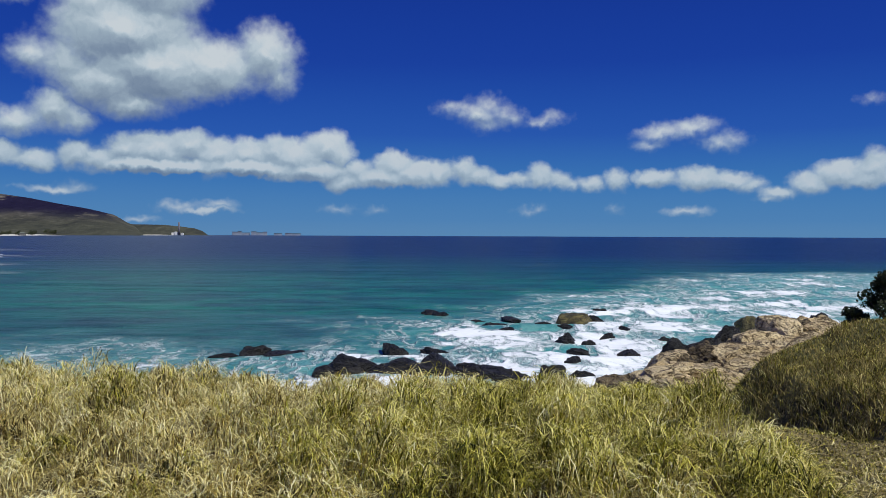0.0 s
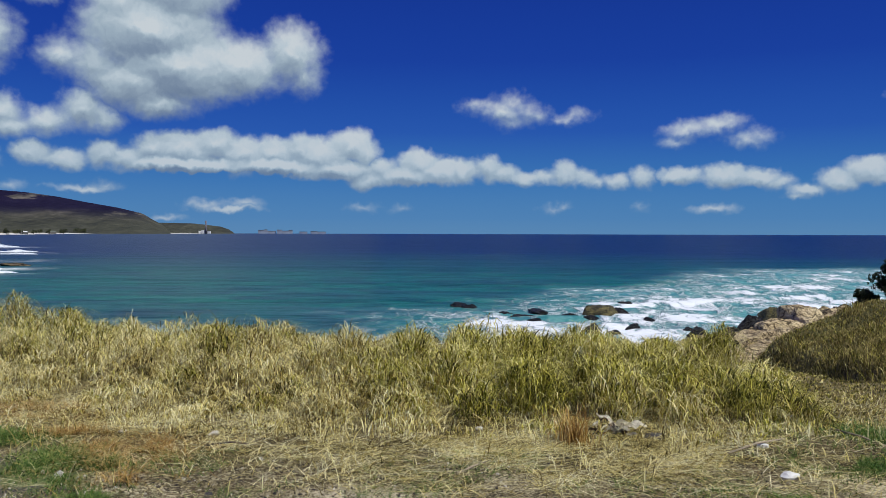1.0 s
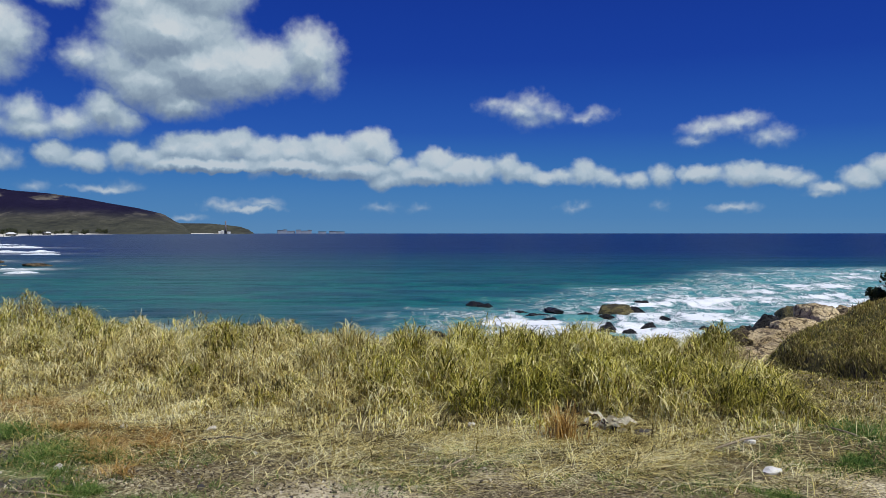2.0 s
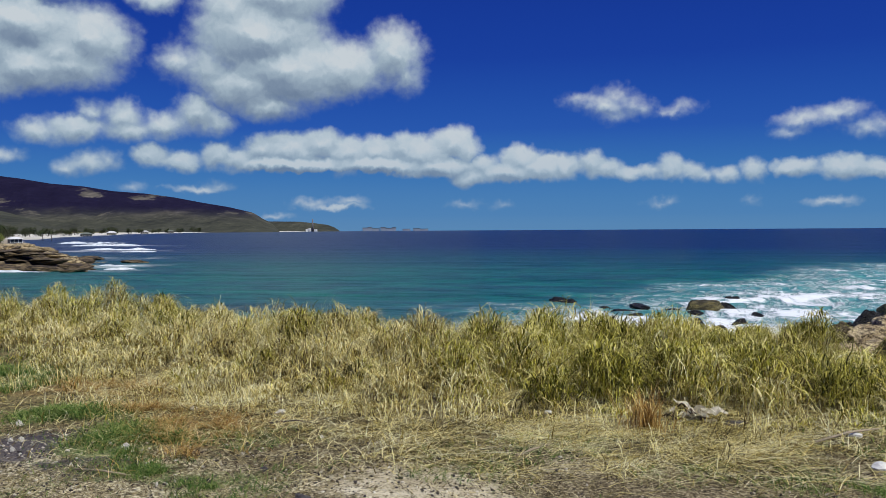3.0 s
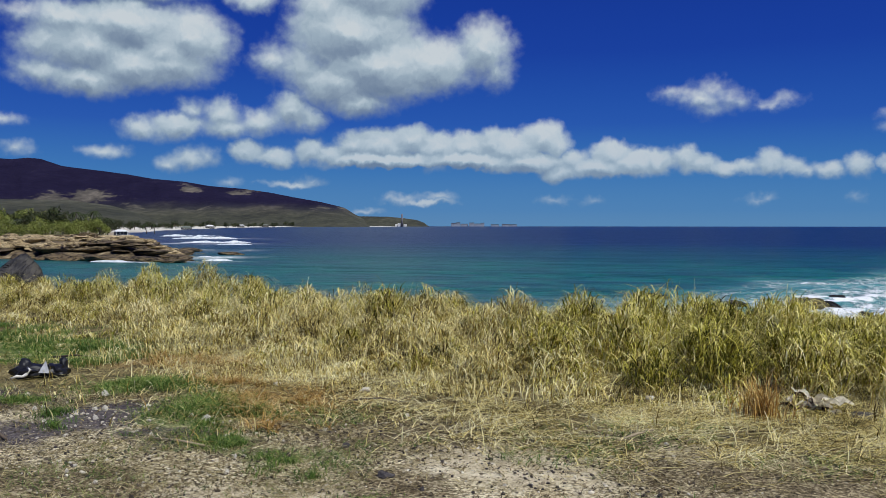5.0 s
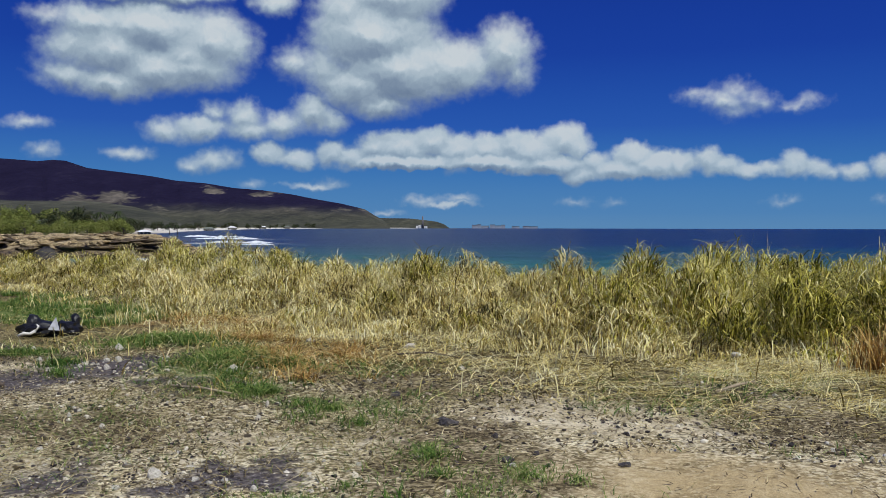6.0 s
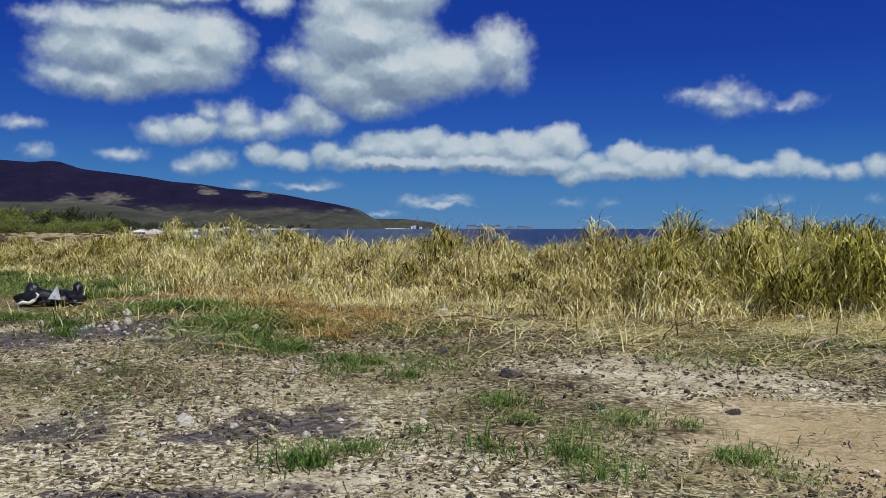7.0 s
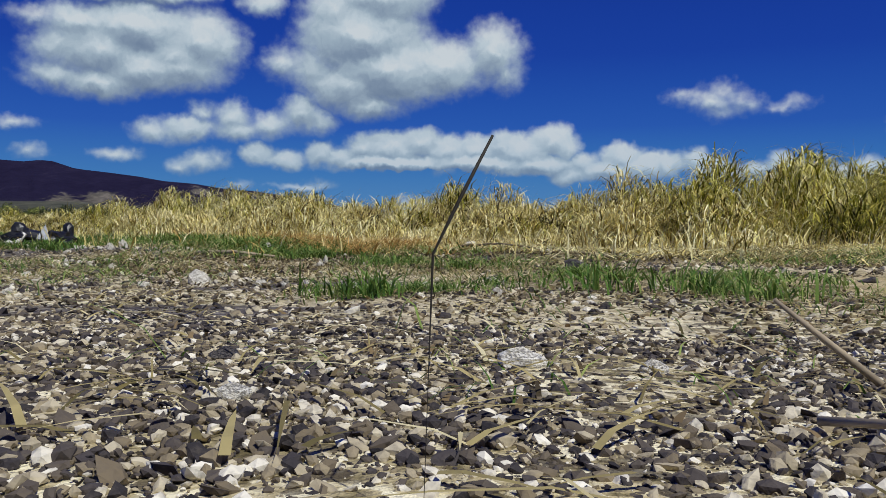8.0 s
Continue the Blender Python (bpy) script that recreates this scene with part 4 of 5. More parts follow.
# breakers
def breaker(x, y, length, depth, height, turn, seed):
    u, v = np.meshgrid(np.linspace(-1, 1, 90), np.linspace(-1, 1, 26))
    X, Y = u * length / 2, v * depth / 2 + 0.25 * depth * (fbm(u * 2.5, u * 0 + seed, 3, seed) - 0.5)
    hump = np.clip(1 - u * u, 0, 1) ** 0.5 * np.clip(1 - v * v, 0, 1)
    Z = height * hump * (0.15 + 1.5 * fbm(u * length * 0.22, v * 3.0, 5, seed)) * ease(fbm(u * length * 0.12 + seed, v * 1.2, 3, seed + 2), 0.25, 0.6) - 0.14
    ob = new("breaking_wave", grid_mesh("breaking_wave", X, Y, Z, FOAM))
    ob.location, ob.rotation_euler = (x, y, SEA), (0, 0, turn)
    return tagged(ob, "white foaming breaker rolling towards the rocky shore", "wave", "breaking waves")


for i, (x, y, l, d, h, a) in enumerate([(-101, 174, 17, 4, 0.6, 0.3), (-88, 158, 9, 3, 0.4, 0.1), (-54, 93, 7, 2, 0.45, 0.1), (-136, 228, 20, 5, 0.7, 0.3), (-170, 276, 24, 6, 0.8, 0.3), (-57, 77.2, 9, 1.0, 0.35, 0.1), (-49, 84, 4, 1.4, 0.3, 0.5)]):
    breaker(x, y, l, d, h, a, 700 + i)


# ---- trees and houses across the bay ----
def leaf_clumps(r, centres, radii, count, size):
    """Many small leaf quads thrown round some centres."""
    k = r.integers(0, len(centres), count)
    d = r.normal(size=(count, 3))
    d /= np.linalg.norm(d, axis=1)[:, None]
    p = np.asarray(centres)[k] + d * (np.asarray(radii)[k] * r.uniform(0.5, 1.05, count))[:, None]
    u = r.normal(size=(count, 3))
    u /= np.linalg.norm(u, axis=1)[:, None]
    v = np.cross(u, d)
    s = size * r.uniform(0.6, 1.4, count)[:, None]
    q = np.stack([p - u * s, p + v * s * 0.7, p + u * s, p - v * s * 0.7], 1)
    return q.reshape(-1, 3)


def tree(x, y, height, spread, seed, mat, label, z=None):
    r = np.random.default_rng(seed)
    top = tagged(new("tree"), label, "tree", "trees behind the beach")
    top.location = (x, y, float(ground_z(x, y)) - 0.1 if z is None else z)
    bm = bmesh.new()
    tube(bm, [(0, 0, 0), (0.1, 0, height * 0.25), (0.0, 0.1, height * 0.5)], [0.05 * height, 0.04 * height, 0.025 * height], 7)
    centres, radii = [], []
    for k in range(9):
        a, h = r.uniform(0, 6.28), r.uniform(0.24, 0.86)
        d = spread * r.uniform(0.2, 0.85) * (1.1 - 0.4 * h)
        c = (d * math.cos(a), d * math.sin(a), height * h)
        tube(bm, [(0, 0.05, height * 0.35), (c[0] * 0.5, c[1] * 0.5, c[2] * 0.8), c], [0.02 * height, 0.014 * height, 0.006 * height], 5)
        centres.append(c)
        radii.append(spread * r.uniform(0.28, 0.45))
    part("trunk", bm, BARK, top)
    q = leaf_clumps(r, centres, radii, 1500, 0.042 * height)
    crown = new("crown", mesh_from("crown", q, np.arange(len(q)), np.full(len(q) // 4, 4), mat))
    crown.parent = top
    return top


def palm(x, y, height, seed):
    r = random.Random(seed)
    top = tagged(new("palm_tree"), "tall coconut palm behind the beach", "palm tree", "palms behind the beach")
    top.location = (x, y, float(ground_z(x, y)) - 0.1)
    bm = bmesh.new()
    bend = r.uniform(-0.8, 0.8)
    tube(bm, [(0, 0, 0), (bend * 0.3, 0, height * 0.5), (bend, 0, height)], [0.22, 0.16, 0.12], 7)
    part("trunk", bm, BARK, top)
    for k in range(11):
        a = 2 * math.pi * k / 11 + r.uniform(-0.2, 0.2)
        bm = bmesh.new()
        n, length = 7, r.uniform(2.0, 2.7)
        rise = r.uniform(0.1, 0.6)
        rows = []
        for i in range(n):
            s = i / (n - 1)
            w = 0.24 * math.sin(math.pi * (0.12 + 0.85 * s))
            c = Vector((bend + length * s * math.cos(a), length * s * math.sin(a), height + length * (rise * s - 1.25 * s * s)))
            o = Vector((-math.sin(a), math.cos(a), 0)) * w
            rows.append((bm.verts.new(c - o - Vector((0, 0, w * 0.6))), bm.verts.new(c), bm.verts.new(c + o - Vector((0, 0, w * 0.6)))))
        for p0, p1 in zip(rows, rows[1:]):
            bm.faces.new((p0[0], p0[1], p1[1], p1[0]))
            bm.faces.new((p0[1], p0[2], p1[2], p1[1]))
        part("frond", bm, DARK_LEAF, top)
    return top


def at(azimuth, distance):
    return distance * math.sin(radians(azimuth)), distance * math.cos(radians(azimuth))


trng = random.Random(3)
for i in range(30):
    az = -45.5 + 8.6 * (i / 29) + trng.uniform(-0.3, 0.3)
    d = trng.uniform(190, 260)
    x, y = at(az, d)
    h = trng.uniform(3.6, 5.2) * (1.15 if az < -40 else 0.8)
    tree(x, y, h, h * 0.75, 400 + i, LEAF if i % 3 else DARK_LEAF, "round green shade tree behind the rocky point" if i % 3 else "dark green tree behind the rocky point")
for i in range(16):
    az = -45.5 + 6.6 * (i / 15) + trng.uniform(-0.3, 0.3)
    x, y = at(az, trng.uniform(150, 185))
    h = trng.uniform(2.0, 3.0)
    tree(x, y, h, h * 1.1, 480 + i, LEAF, "low spreading green bush behind the rocks")
for i in range(26):
    az = -37.5 + 12.5 * (i / 25) + trng.uniform(-0.2, 0.2)
    d = np.interp(az, [-37.5, -33, -29, -25], [330, 760, 1480, 2550]) * 1.07
    x, y = at(az, d)
    h = (4.2 + d * 0.0028) * trng.uniform(0.8, 1.25)
    tree(x, y, h, h * 0.9, 440 + i, DARK_LEAF, "dark green trees along the beach")
for i, (az, d, h) in enumerate([(-38.6, 240, 5.6), (-38.1, 250, 5.2), (-37.7, 245, 6.0), (-37.2, 260, 5.0), (-36.8, 270, 5.2), (-39.2, 255, 5.5), (-34.4, 420, 6.0), (-33.9, 430, 6.4), (-30.8, 900, 9.5)]):
    palm(*at(az, d), h, 60 + i)


def house(x, y, turn, w, d, h, roof_mat, label):
    top = tagged(new("house"), label, "house", "houses behind the beach")
    top.location, top.rotation_euler = (x, y, float(ground_z(x, y))), (0, 0, turn)
    bm = bmesh.new()
    box(bm, -w / 2, -d / 2, -0.3, w / 2, d / 2, h)
    part("wall", bm, WALL_PAINT, top)
    bm = bmesh.new()
    e = 0.5
    low = [bm.verts.new(v) for v in ((-w / 2 - e, -d / 2 - e, h), (w / 2 + e, -d / 2 - e, h), (w / 2 + e, d / 2 + e, h), (-w / 2 - e, d / 2 + e, h))]
    high = [bm.verts.new(v) for v in ((-w / 2 + d * 0.25, 0, h + d * 0.24), (w / 2 - d * 0.25, 0, h + d * 0.24))]
    bm.faces.new(low[::-1])
    bm.faces.new((low[0], low[1], high[1], high[0]))
    bm.faces.new((low[2], low[3], high[0], high[1]))
    bm.faces.new((low[1], low[2], high[1]))
    bm.faces.new((low[3], low[0], high[0]))
    part("roof", bm, roof_mat, top)
    for k in range(3):
        cx = -w / 2 + w * (k + 0.5) / 3
        bm = bmesh.new()
        box(bm, cx - 0.55, -d / 2 - 0.03, 0.9, cx + 0.55, -d / 2 + 0.05, 2.1)
        window = part("window", bm, DARK_GLASS, top)
        bm = bmesh.new()
        for x0, z0, x1, z1 in ((-0.63, 2.1, 0.63, 2.2), (-0.63, 0.8, 0.63, 0.9), (-0.65, 0.9, -0.55, 2.1), (0.55, 0.9, 0.65, 2.1)):
            box(bm, cx + x0, -d / 2 - 0.06, z0, cx + x1, -d / 2 - 0.032, z1)
        part("frame", bm, ROOF_WHITE, window, "white window frame")
    return top


for az, d, w, dd, h, mat in ((-41.6, 205, 6.5, 4.5, 2.1, ROOF_PAINT), (-42.6, 215, 5.0, 4.0, 2.1, ROOF_PAINT), (-36.0, 300, 3.6, 3.0, 2.0, ROOF_WHITE), (-31.9, 850, 9.0, 7.0, 3.0, ROOF_PAINT),
                           (-30.4, 1150, 10.0, 8.0, 3.5, ROOF_WHITE), (-28.4, 1700, 12.0, 8.0, 4.0, ROOF_WHITE), (-26.8, 2150, 14.0, 9.0, 5.0, ROOF_PAINT)):
    x, y = at(az, d)
    house(x, y, radians(-az) + 0.25, w, dd, h, mat, "low beach house with a %s roof" % ("white" if mat is ROOF_WHITE else "dull green"))


def utility_pole(x, y, h):
    top = tagged(new("utility_pole"), "wooden utility pole with a crossarm", "pole")
    top.location = (x, y, float(ground_z(x, y)))
    bm = bmesh.new()
    tube(bm, [(0, 0, -0.3), (0, 0, h)], [0.17, 0.12], 8)
    part("post", bm, POLE_WOOD, top)
    bm = bmesh.new()
    box(bm, -1.0, -0.07, h - 0.9, 1.0, 0.07, h - 0.74)
    part("crossarm", bm, POLE_WOOD, top)
    for k in (-0.85, -0.3, 0.3, 0.85):
        bm = bmesh.new()
        tube(bm, [(k, 0, h - 0.74), (k, 0, h - 0.5)], [0.06, 0.05], 6)
        part("insulator", bm, ROOF_WHITE, top)


utility_pole(*at(-42.95, 200), 5.6)

# power station on the headland and a far harbour
plant = tagged(new("power_station"), "white power station with a tall chimney on the headland", "building")
px, py = at(-17.7, 3640)
plant.location = (px, py, SEA + 2.5)
bm = bmesh.new()
tube(bm, [(8, 0, -2), (8, 0, 52)], [4.0, 3.0], 12)
part("chimney", bm, plain_material("chimney_concrete", (0.16, 0.15, 0.17), 0.8, grain=0.2), plant, "tall grey chimney")
for k, (bx, w, h) in enumerate(((-16, 9, 9), (-4, 9, 12), (22, 10, 7))):
    bm = bmesh.new()
    box(bm, bx - w / 2, -8, -3, bx + w / 2, 8, h, 0.6)
    part("block", bm, ROOF_WHITE, plant)
HARBOUR = plain_material("hazy_concrete", (0.26, 0.30, 0.38), 0.8, grain=0.1)
for k, (az, w, h, d) in enumerate(((-14.0, 30, 13, 4300), (-13.7, 18, 16, 4310), (-13.3, 40, 9, 4320), (-12.8, 26, 15, 4300), (-12.4, 34, 10, 4310), (-12.05, 20, 14, 4320), (-11.2, 40, 6, 4350), (-10.5, 34, 8, 4350), (-10.0, 46, 6, 4360))):
    bx, by = at(az, d)
    top = tagged(new("harbour_building"), "pale far harbour building on the horizon", "building", "harbour buildings")
    top.location, top.rotation_euler = (bx, by, SEA), (0, 0, radians(-az))
    bm = bmesh.new()
    box(bm, -w / 2, -8, -1, w / 2, 8, h + 4, 0.8)
    part("wall", bm, HARBOUR, top)
    bm = bmesh.new()
    box(bm, -w / 2 - 1, -9, h + 4, w / 2 + 1, 9, h + 5)
    part("roof", bm, ROOF_PAINT, top)

# ---- grass on the bluff ----
TUSSOCKS = [(-3.6, 7.85, 0.5, 0.17), (-3.2, 7.9, 0.25, 0.08), (-5.3, 8.0, 0.5, 0.10), (-5.9, 8.2, 0.45, 0.10), (-7.3, 8.5, 0.55, 0.12), (-2.3, 6.6, 0.3, 0.10), (-0.16, 4.9, 0.3, 0.11), (-0.75, 5.2, 0.3, 0.12), (0.3, 4.6, 0.4, 0.12), (0.95, 4.6, 0.35, 0.10), (1.6, 4.7, 0.35, 0.08)]


def front_of(x):
    return 4.0 + 0.52 * np.maximum(0, -x - 2.2) + 0.35 * np.maximum(0, x - 1.6)


def grass_top(x, y):
    """Height of the grass over the bluff, in metres."""
    f = front_of(x)
    h = 0.07 + 0.11 * ease(y, f - 0.3, f + 0.6) + 0.13 * ease(y, f + 0.7, f + 1.7)
    right = ease(x - 0.35 * (y - 4.5), -1.5, -0.6)
    h = h + 0.125 * right * ease(y, f - 0.05, f + 0.45) * (1 - 0.9 * ease(y, 5.0, 5.6))
    h = h + 0.05 * ease(y, f + 1.0, f + 2.0)
    h = h + 0.17 * right * ease(y, 4.7, 5.5) * (1 - ease(y, 6.3, 7.0)) * (1 - ease(x, 0.4, 1.5))
    for tx, ty, r, up in TUSSOCKS:
        h = h + up * np.exp(-((x - tx) ** 2 + (y - ty) ** 2) / (r * r))
    h = h - 0.16 * np.exp(-((x + 1.85) ** 2 + (y - 6.2) ** 2) / 0.2)
    h = h * (1 - 0.36 * ease(y, 6.3, 7.0) * ease(x, -2.1, -1.5))
    h = h * (0.50 + 0.92 * fbm(x * 1.9, y * 1.9, 3, 12))
    return np.maximum(h * (1 - 0.88 * ease(x, 2.05, 2.45)), 0.03)


def scatter(count, x0, x1, y0, y1):
    return rng.uniform(x0, x1, count), rng.uniform(y0, y1, count)


def tuft_of(x, y, cell):
    """The nearest tuft's centre, on a shaken grid."""
    best, bx, by = np.full(len(x), 1e9), np.zeros(len(x)), np.zeros(len(x))
    for i in (-1, 0, 1):
        for j in (-1, 0, 1):
            u, v = np.floor(x / cell) + i, np.floor(y / cell) + j
            cx = (u + 0.5 + 0.9 * (value_noise(u * 3.1 + 0.5, v * 2.3 + 0.5, 3) - 0.5)) * cell
            cy = (v + 0.5 + 0.9 * (value_noise(u * 1.7 + 0.5, v * 4.1 + 0.5, 5) - 0.5)) * cell
            d = (x - cx) ** 2 + (y - cy) ** 2
            closer = d < best
            best, bx, by = np.where(closer, d, best), np.where(closer, cx, bx), np.where(closer, cy, by)
    return bx, by, np.sqrt(best)


# mounds of curling leaves with dark hollows between them
def mounds(x, y, cell):
    cx, cy, apart_by = tuft_of(x, y, cell)
    size = 0.74 + 0.36 * value_noise(cx * 7.3, cy * 5.9, 17)
    dome = np.clip(1 - (apart_by / (0.68 * cell)) ** 2, 0, 1)
    return cx, cy, size, dome


x, y = scatter(520000, -11, 3.2, 3.2, 9.2)
cx, cy, own_size, dome = mounds(x, y, 0.46)
x, y = x + 0.22 * (cx - x), y + 0.22 * (cy - y)
spread = np.arctan2(y - cy, x - cx)
bushy = ease(x - 0.35 * (y - 4.5), -1.5, -0.6)
top_h = grass_top(x, y) * own_size * (0.26 + 0.34 * bushy + (0.90 - 0.42 * bushy) * dome)
f = front_of(x)
bare = ease(fbm(x * 1.5, y * 1.5, 3, 21), 0.36, 0.52)
keep = rng.random(len(x)) < np.clip(0.012 + 0.95 * ease(y, f - 0.35, f + 0.8), 0, 1) * (1 - 0.8 * ease(x, 2.1, 2.45)) * (0.03 + 0.22 * bushy + (1.0 - 0.15 * bushy) * dome ** 1.1) * (0.25 + 0.8 * bare)
x, y, cx, cy, top_h, spread, dome = (v[keep] for v in (x, y, cx, cy, top_h, spread, dome))
greener = 0.08 + 0.62 * ease(x - 0.3 * (y - 4.5), -1.3, 0.3) + 0.35 * ease(top_h, 0.24, 0.36) + 0.18 * ease(-x, 3.5, 6.0)
greener = greener + 0.7 * (value_noise(cx * 5.1, cy * 6.7, 29) - 0.5)
is_green = rng.random(len(x)) < np.clip(greener, 0.05, 0.92)
for name, pick, mat, label in (("tall_grass", is_green, TALL, "bushy green-gold bunch grass on the bluff"), ("dry_grass", ~is_green, STRAW, "dry straw-coloured bunch grass on the bluff")):
    xs, ys, hs, way = x[pick], y[pick], top_h[pick], spread[pick]
    n = len(xs)
    stem = rng.random(n) < 0.13
    long = np.where(stem, hs * rng.uniform(0.5, 1.05, n), np.minimum(0.03 + hs * 0.55, rng.uniform(0.07, 0.21, n)))
    base = ground_z(xs, ys) + np.where(stem, 0.0, np.maximum(0, hs - 0.07) * rng.random(n) ** 0.55)
    for tag, who, lean, droop in (("stems", stem, 0.7, 0.35), ("leaves", ~stem, 1.35, 1.15)):
        ob = blades(name if tag == "leaves" else "grass_stems", xs[who], ys[who], base[who], long[who], (rng.uniform(0.0042, 0.0095, n) * np.where(stem, 0.5, 1.0))[who], mat, lean, droop, wind=(0.10, -0.08), away=way[who] + rng.normal(0, 1.5, who.sum()))
        tagged(ob, label if tag == "leaves" else "thin upright stems among the bunch grass", "grass", kind="stuff")

# thin seed stalks above the tufts
x, y = scatter(5200, -8, 2.2, 4.6, 8.3)
h = grass_top(x, y)
keep = (h > 0.24) & (rng.random(len(x)) < 0.6)
x, y, h = x[keep], y[keep], h[keep]
tagged(blades("seed_stalks", x, y, ground_z(x, y), h * rng.uniform(0.9, 1.3, len(x)), np.full(len(x), 0.0026), STRAW, 0.35, 0.25, wind=(0.1, 0)), "thin pale seed stalks above the grass", "grass", kind="stuff")

# short sparse grass and thatch in front
x, y = scatter(26000, -9, 3.5, 2.7, 5.6)
f = front_of(x)
keep = (y < f + 0.7) & (rng.random(len(x)) < 0.08 + 0.7 * ease(y, f - 1.0, f + 0.1)) & (fbm(x * 2.5, y * 2.5, 3, 40) > 0.47)
x, y = x[keep], y[keep]
tagged(blades("short_dry_grass", x, y, ground_z(x, y), rng.uniform(0.04, 0.14, len(x)), rng.uniform(0.003, 0.006, len(x)), STRAW, 0.8, 0.4), "short sparse dry grass", "grass", kind="stuff")

x, y = scatter(150000, -8.5, 3.6, 2.4, 5.2)
f = front_of(x)
dense = 1.0 * np.exp(-((x - 0.2) / 1.2) ** 2 - ((y - 3.3) / 0.6) ** 2) * ease(fbm(x * 4.0, y * 4.0, 3, 77), 0.36, 0.54)
keep = rng.random(len(x)) < np.clip(0.05 + dense + 0.40 * (1 - 0.6 * ease(x, 0.9, 1.8)) * ease(y, f - 0.9, f - 0.1) * ease(fbm(x * 3.0, y * 3.0, 3, 78), 0.40, 0.60), 0, 1) * ease(y, 2.4, 3.1)
x, y = x[keep], y[keep]
tagged(blades("straw_thatch", x, y, ground_z(x, y), rng.uniform(0.06, 0.30, len(x)), rng.uniform(0.0025, 0.0055, len(x)), STRAW, 0.9, 0.2, flat=0.90, wind=(0.35, 0.0)), "flattened dry straw lying on the ground", "straw", kind="stuff")

# crumbs of dead leaf on the bare earth
x, y = scatter(64000, -4.8, 2.6, 0.6, 3.9)
keep = (rng.random(len(x)) < ease(fbm(x * 1.6, y * 1.6, 4, 90), 0.38, 0.62)) & ((np.hypot((x - 0.05) / 0.95, (y - 1.8) / 0.45) > 1.0) | (rng.random(len(x)) < 0.12)) & (np.hypot((x + 2.75) / 0.5, (y - 2.85) / 0.24) > 1.0)
x, y = x[keep], y[keep]
tagged(blades("leaf_litter", x, y, ground_z(x, y), rng.uniform(0.006, 0.030, len(x)) * (0.5 + 0.25 * y), rng.uniform(0.002, 0.007, len(x)) * (0.5 + 0.25 * y), LITTER, 0.9, 0.1, flat=0.7), "dark crumbs of dead leaf on the earth", "leaf litter", kind="stuff")

# loose straw on the bare earth
x, y = scatter(54000, -4.8, 1.8, 0.5, 3.4)
keep = rng.random(len(x)) < 0.25 + 0.75 * ease(fbm(x * 1.3, y * 1.3, 4, 95), 0.42, 0.58)
keep &= (np.hypot((x + 2.75) / 0.5, (y - 2.85) / 0.24) > 1.0) & ((np.hypot((x - 0.05) / 0.95, (y - 1.8) / 0.45) > 1.0) | (rng.random(len(x)) < 0.15))
x, y = x[keep], y[keep]
tagged(blades("loose_straw", x, y, ground_z(x, y), rng.uniform(0.02, 0.11, len(x)), rng.uniform(0.0015, 0.0045, len(x)), OLD_STRAW, 0.9, 0.1, flat=0.95), "loose bits of straw on bare earth", "straw", kind="stuff")


def patch_of(spots, per_square):
    xs, ys = [], []
    for px, py, rx, ry in spots:
        n = int(per_square * rx * ry * 3.14)
        a, r = rng.uniform(0, 6.283, n), np.abs(rng.normal(0, 0.75, n))
        xs.append(px + rx * r * np.cos(a))
        ys.append(py + ry * r * np.sin(a))
    x, y = np.concatenate(xs), np.concatenate(ys)
    keep = rng.random(len(x)) < ease(fbm(x * 6, y * 6, 4, 51), 0.38, 0.60)
    return x[keep], y[keep]


x, y = patch_of([(-2.1, 3.3, 0.32, 0.42), (-3.3, 4.45, 0.5, 0.25), (-2.6, 3.75, 0.35, 0.2), (-1.95, 2.95, 0.12, 0.12), (-2.15, 3.4, 0.3, 0.25)], 5200)
tagged(blades("rust_grass", x, y, ground_z(x, y), rng.uniform(0.05, 0.16, len(x)), rng.uniform(0.002, 0.0045, len(x)), RUST, 1.1, 0.5, flat=0.45), "low rust-brown dead grass in patches", "grass", kind="stuff")
x, y = patch_of([(0.42, 3.72, 0.13, 0.1)], 5500)
tagged(blades("rust_tuft", x, y, ground_z(x, y), rng.uniform(0.15, 0.34, len(x)), rng.uniform(0.003, 0.006, len(x)), RUST, 0.6, 0.45), "upright rust-coloured dead tuft", "grass", kind="stuff")
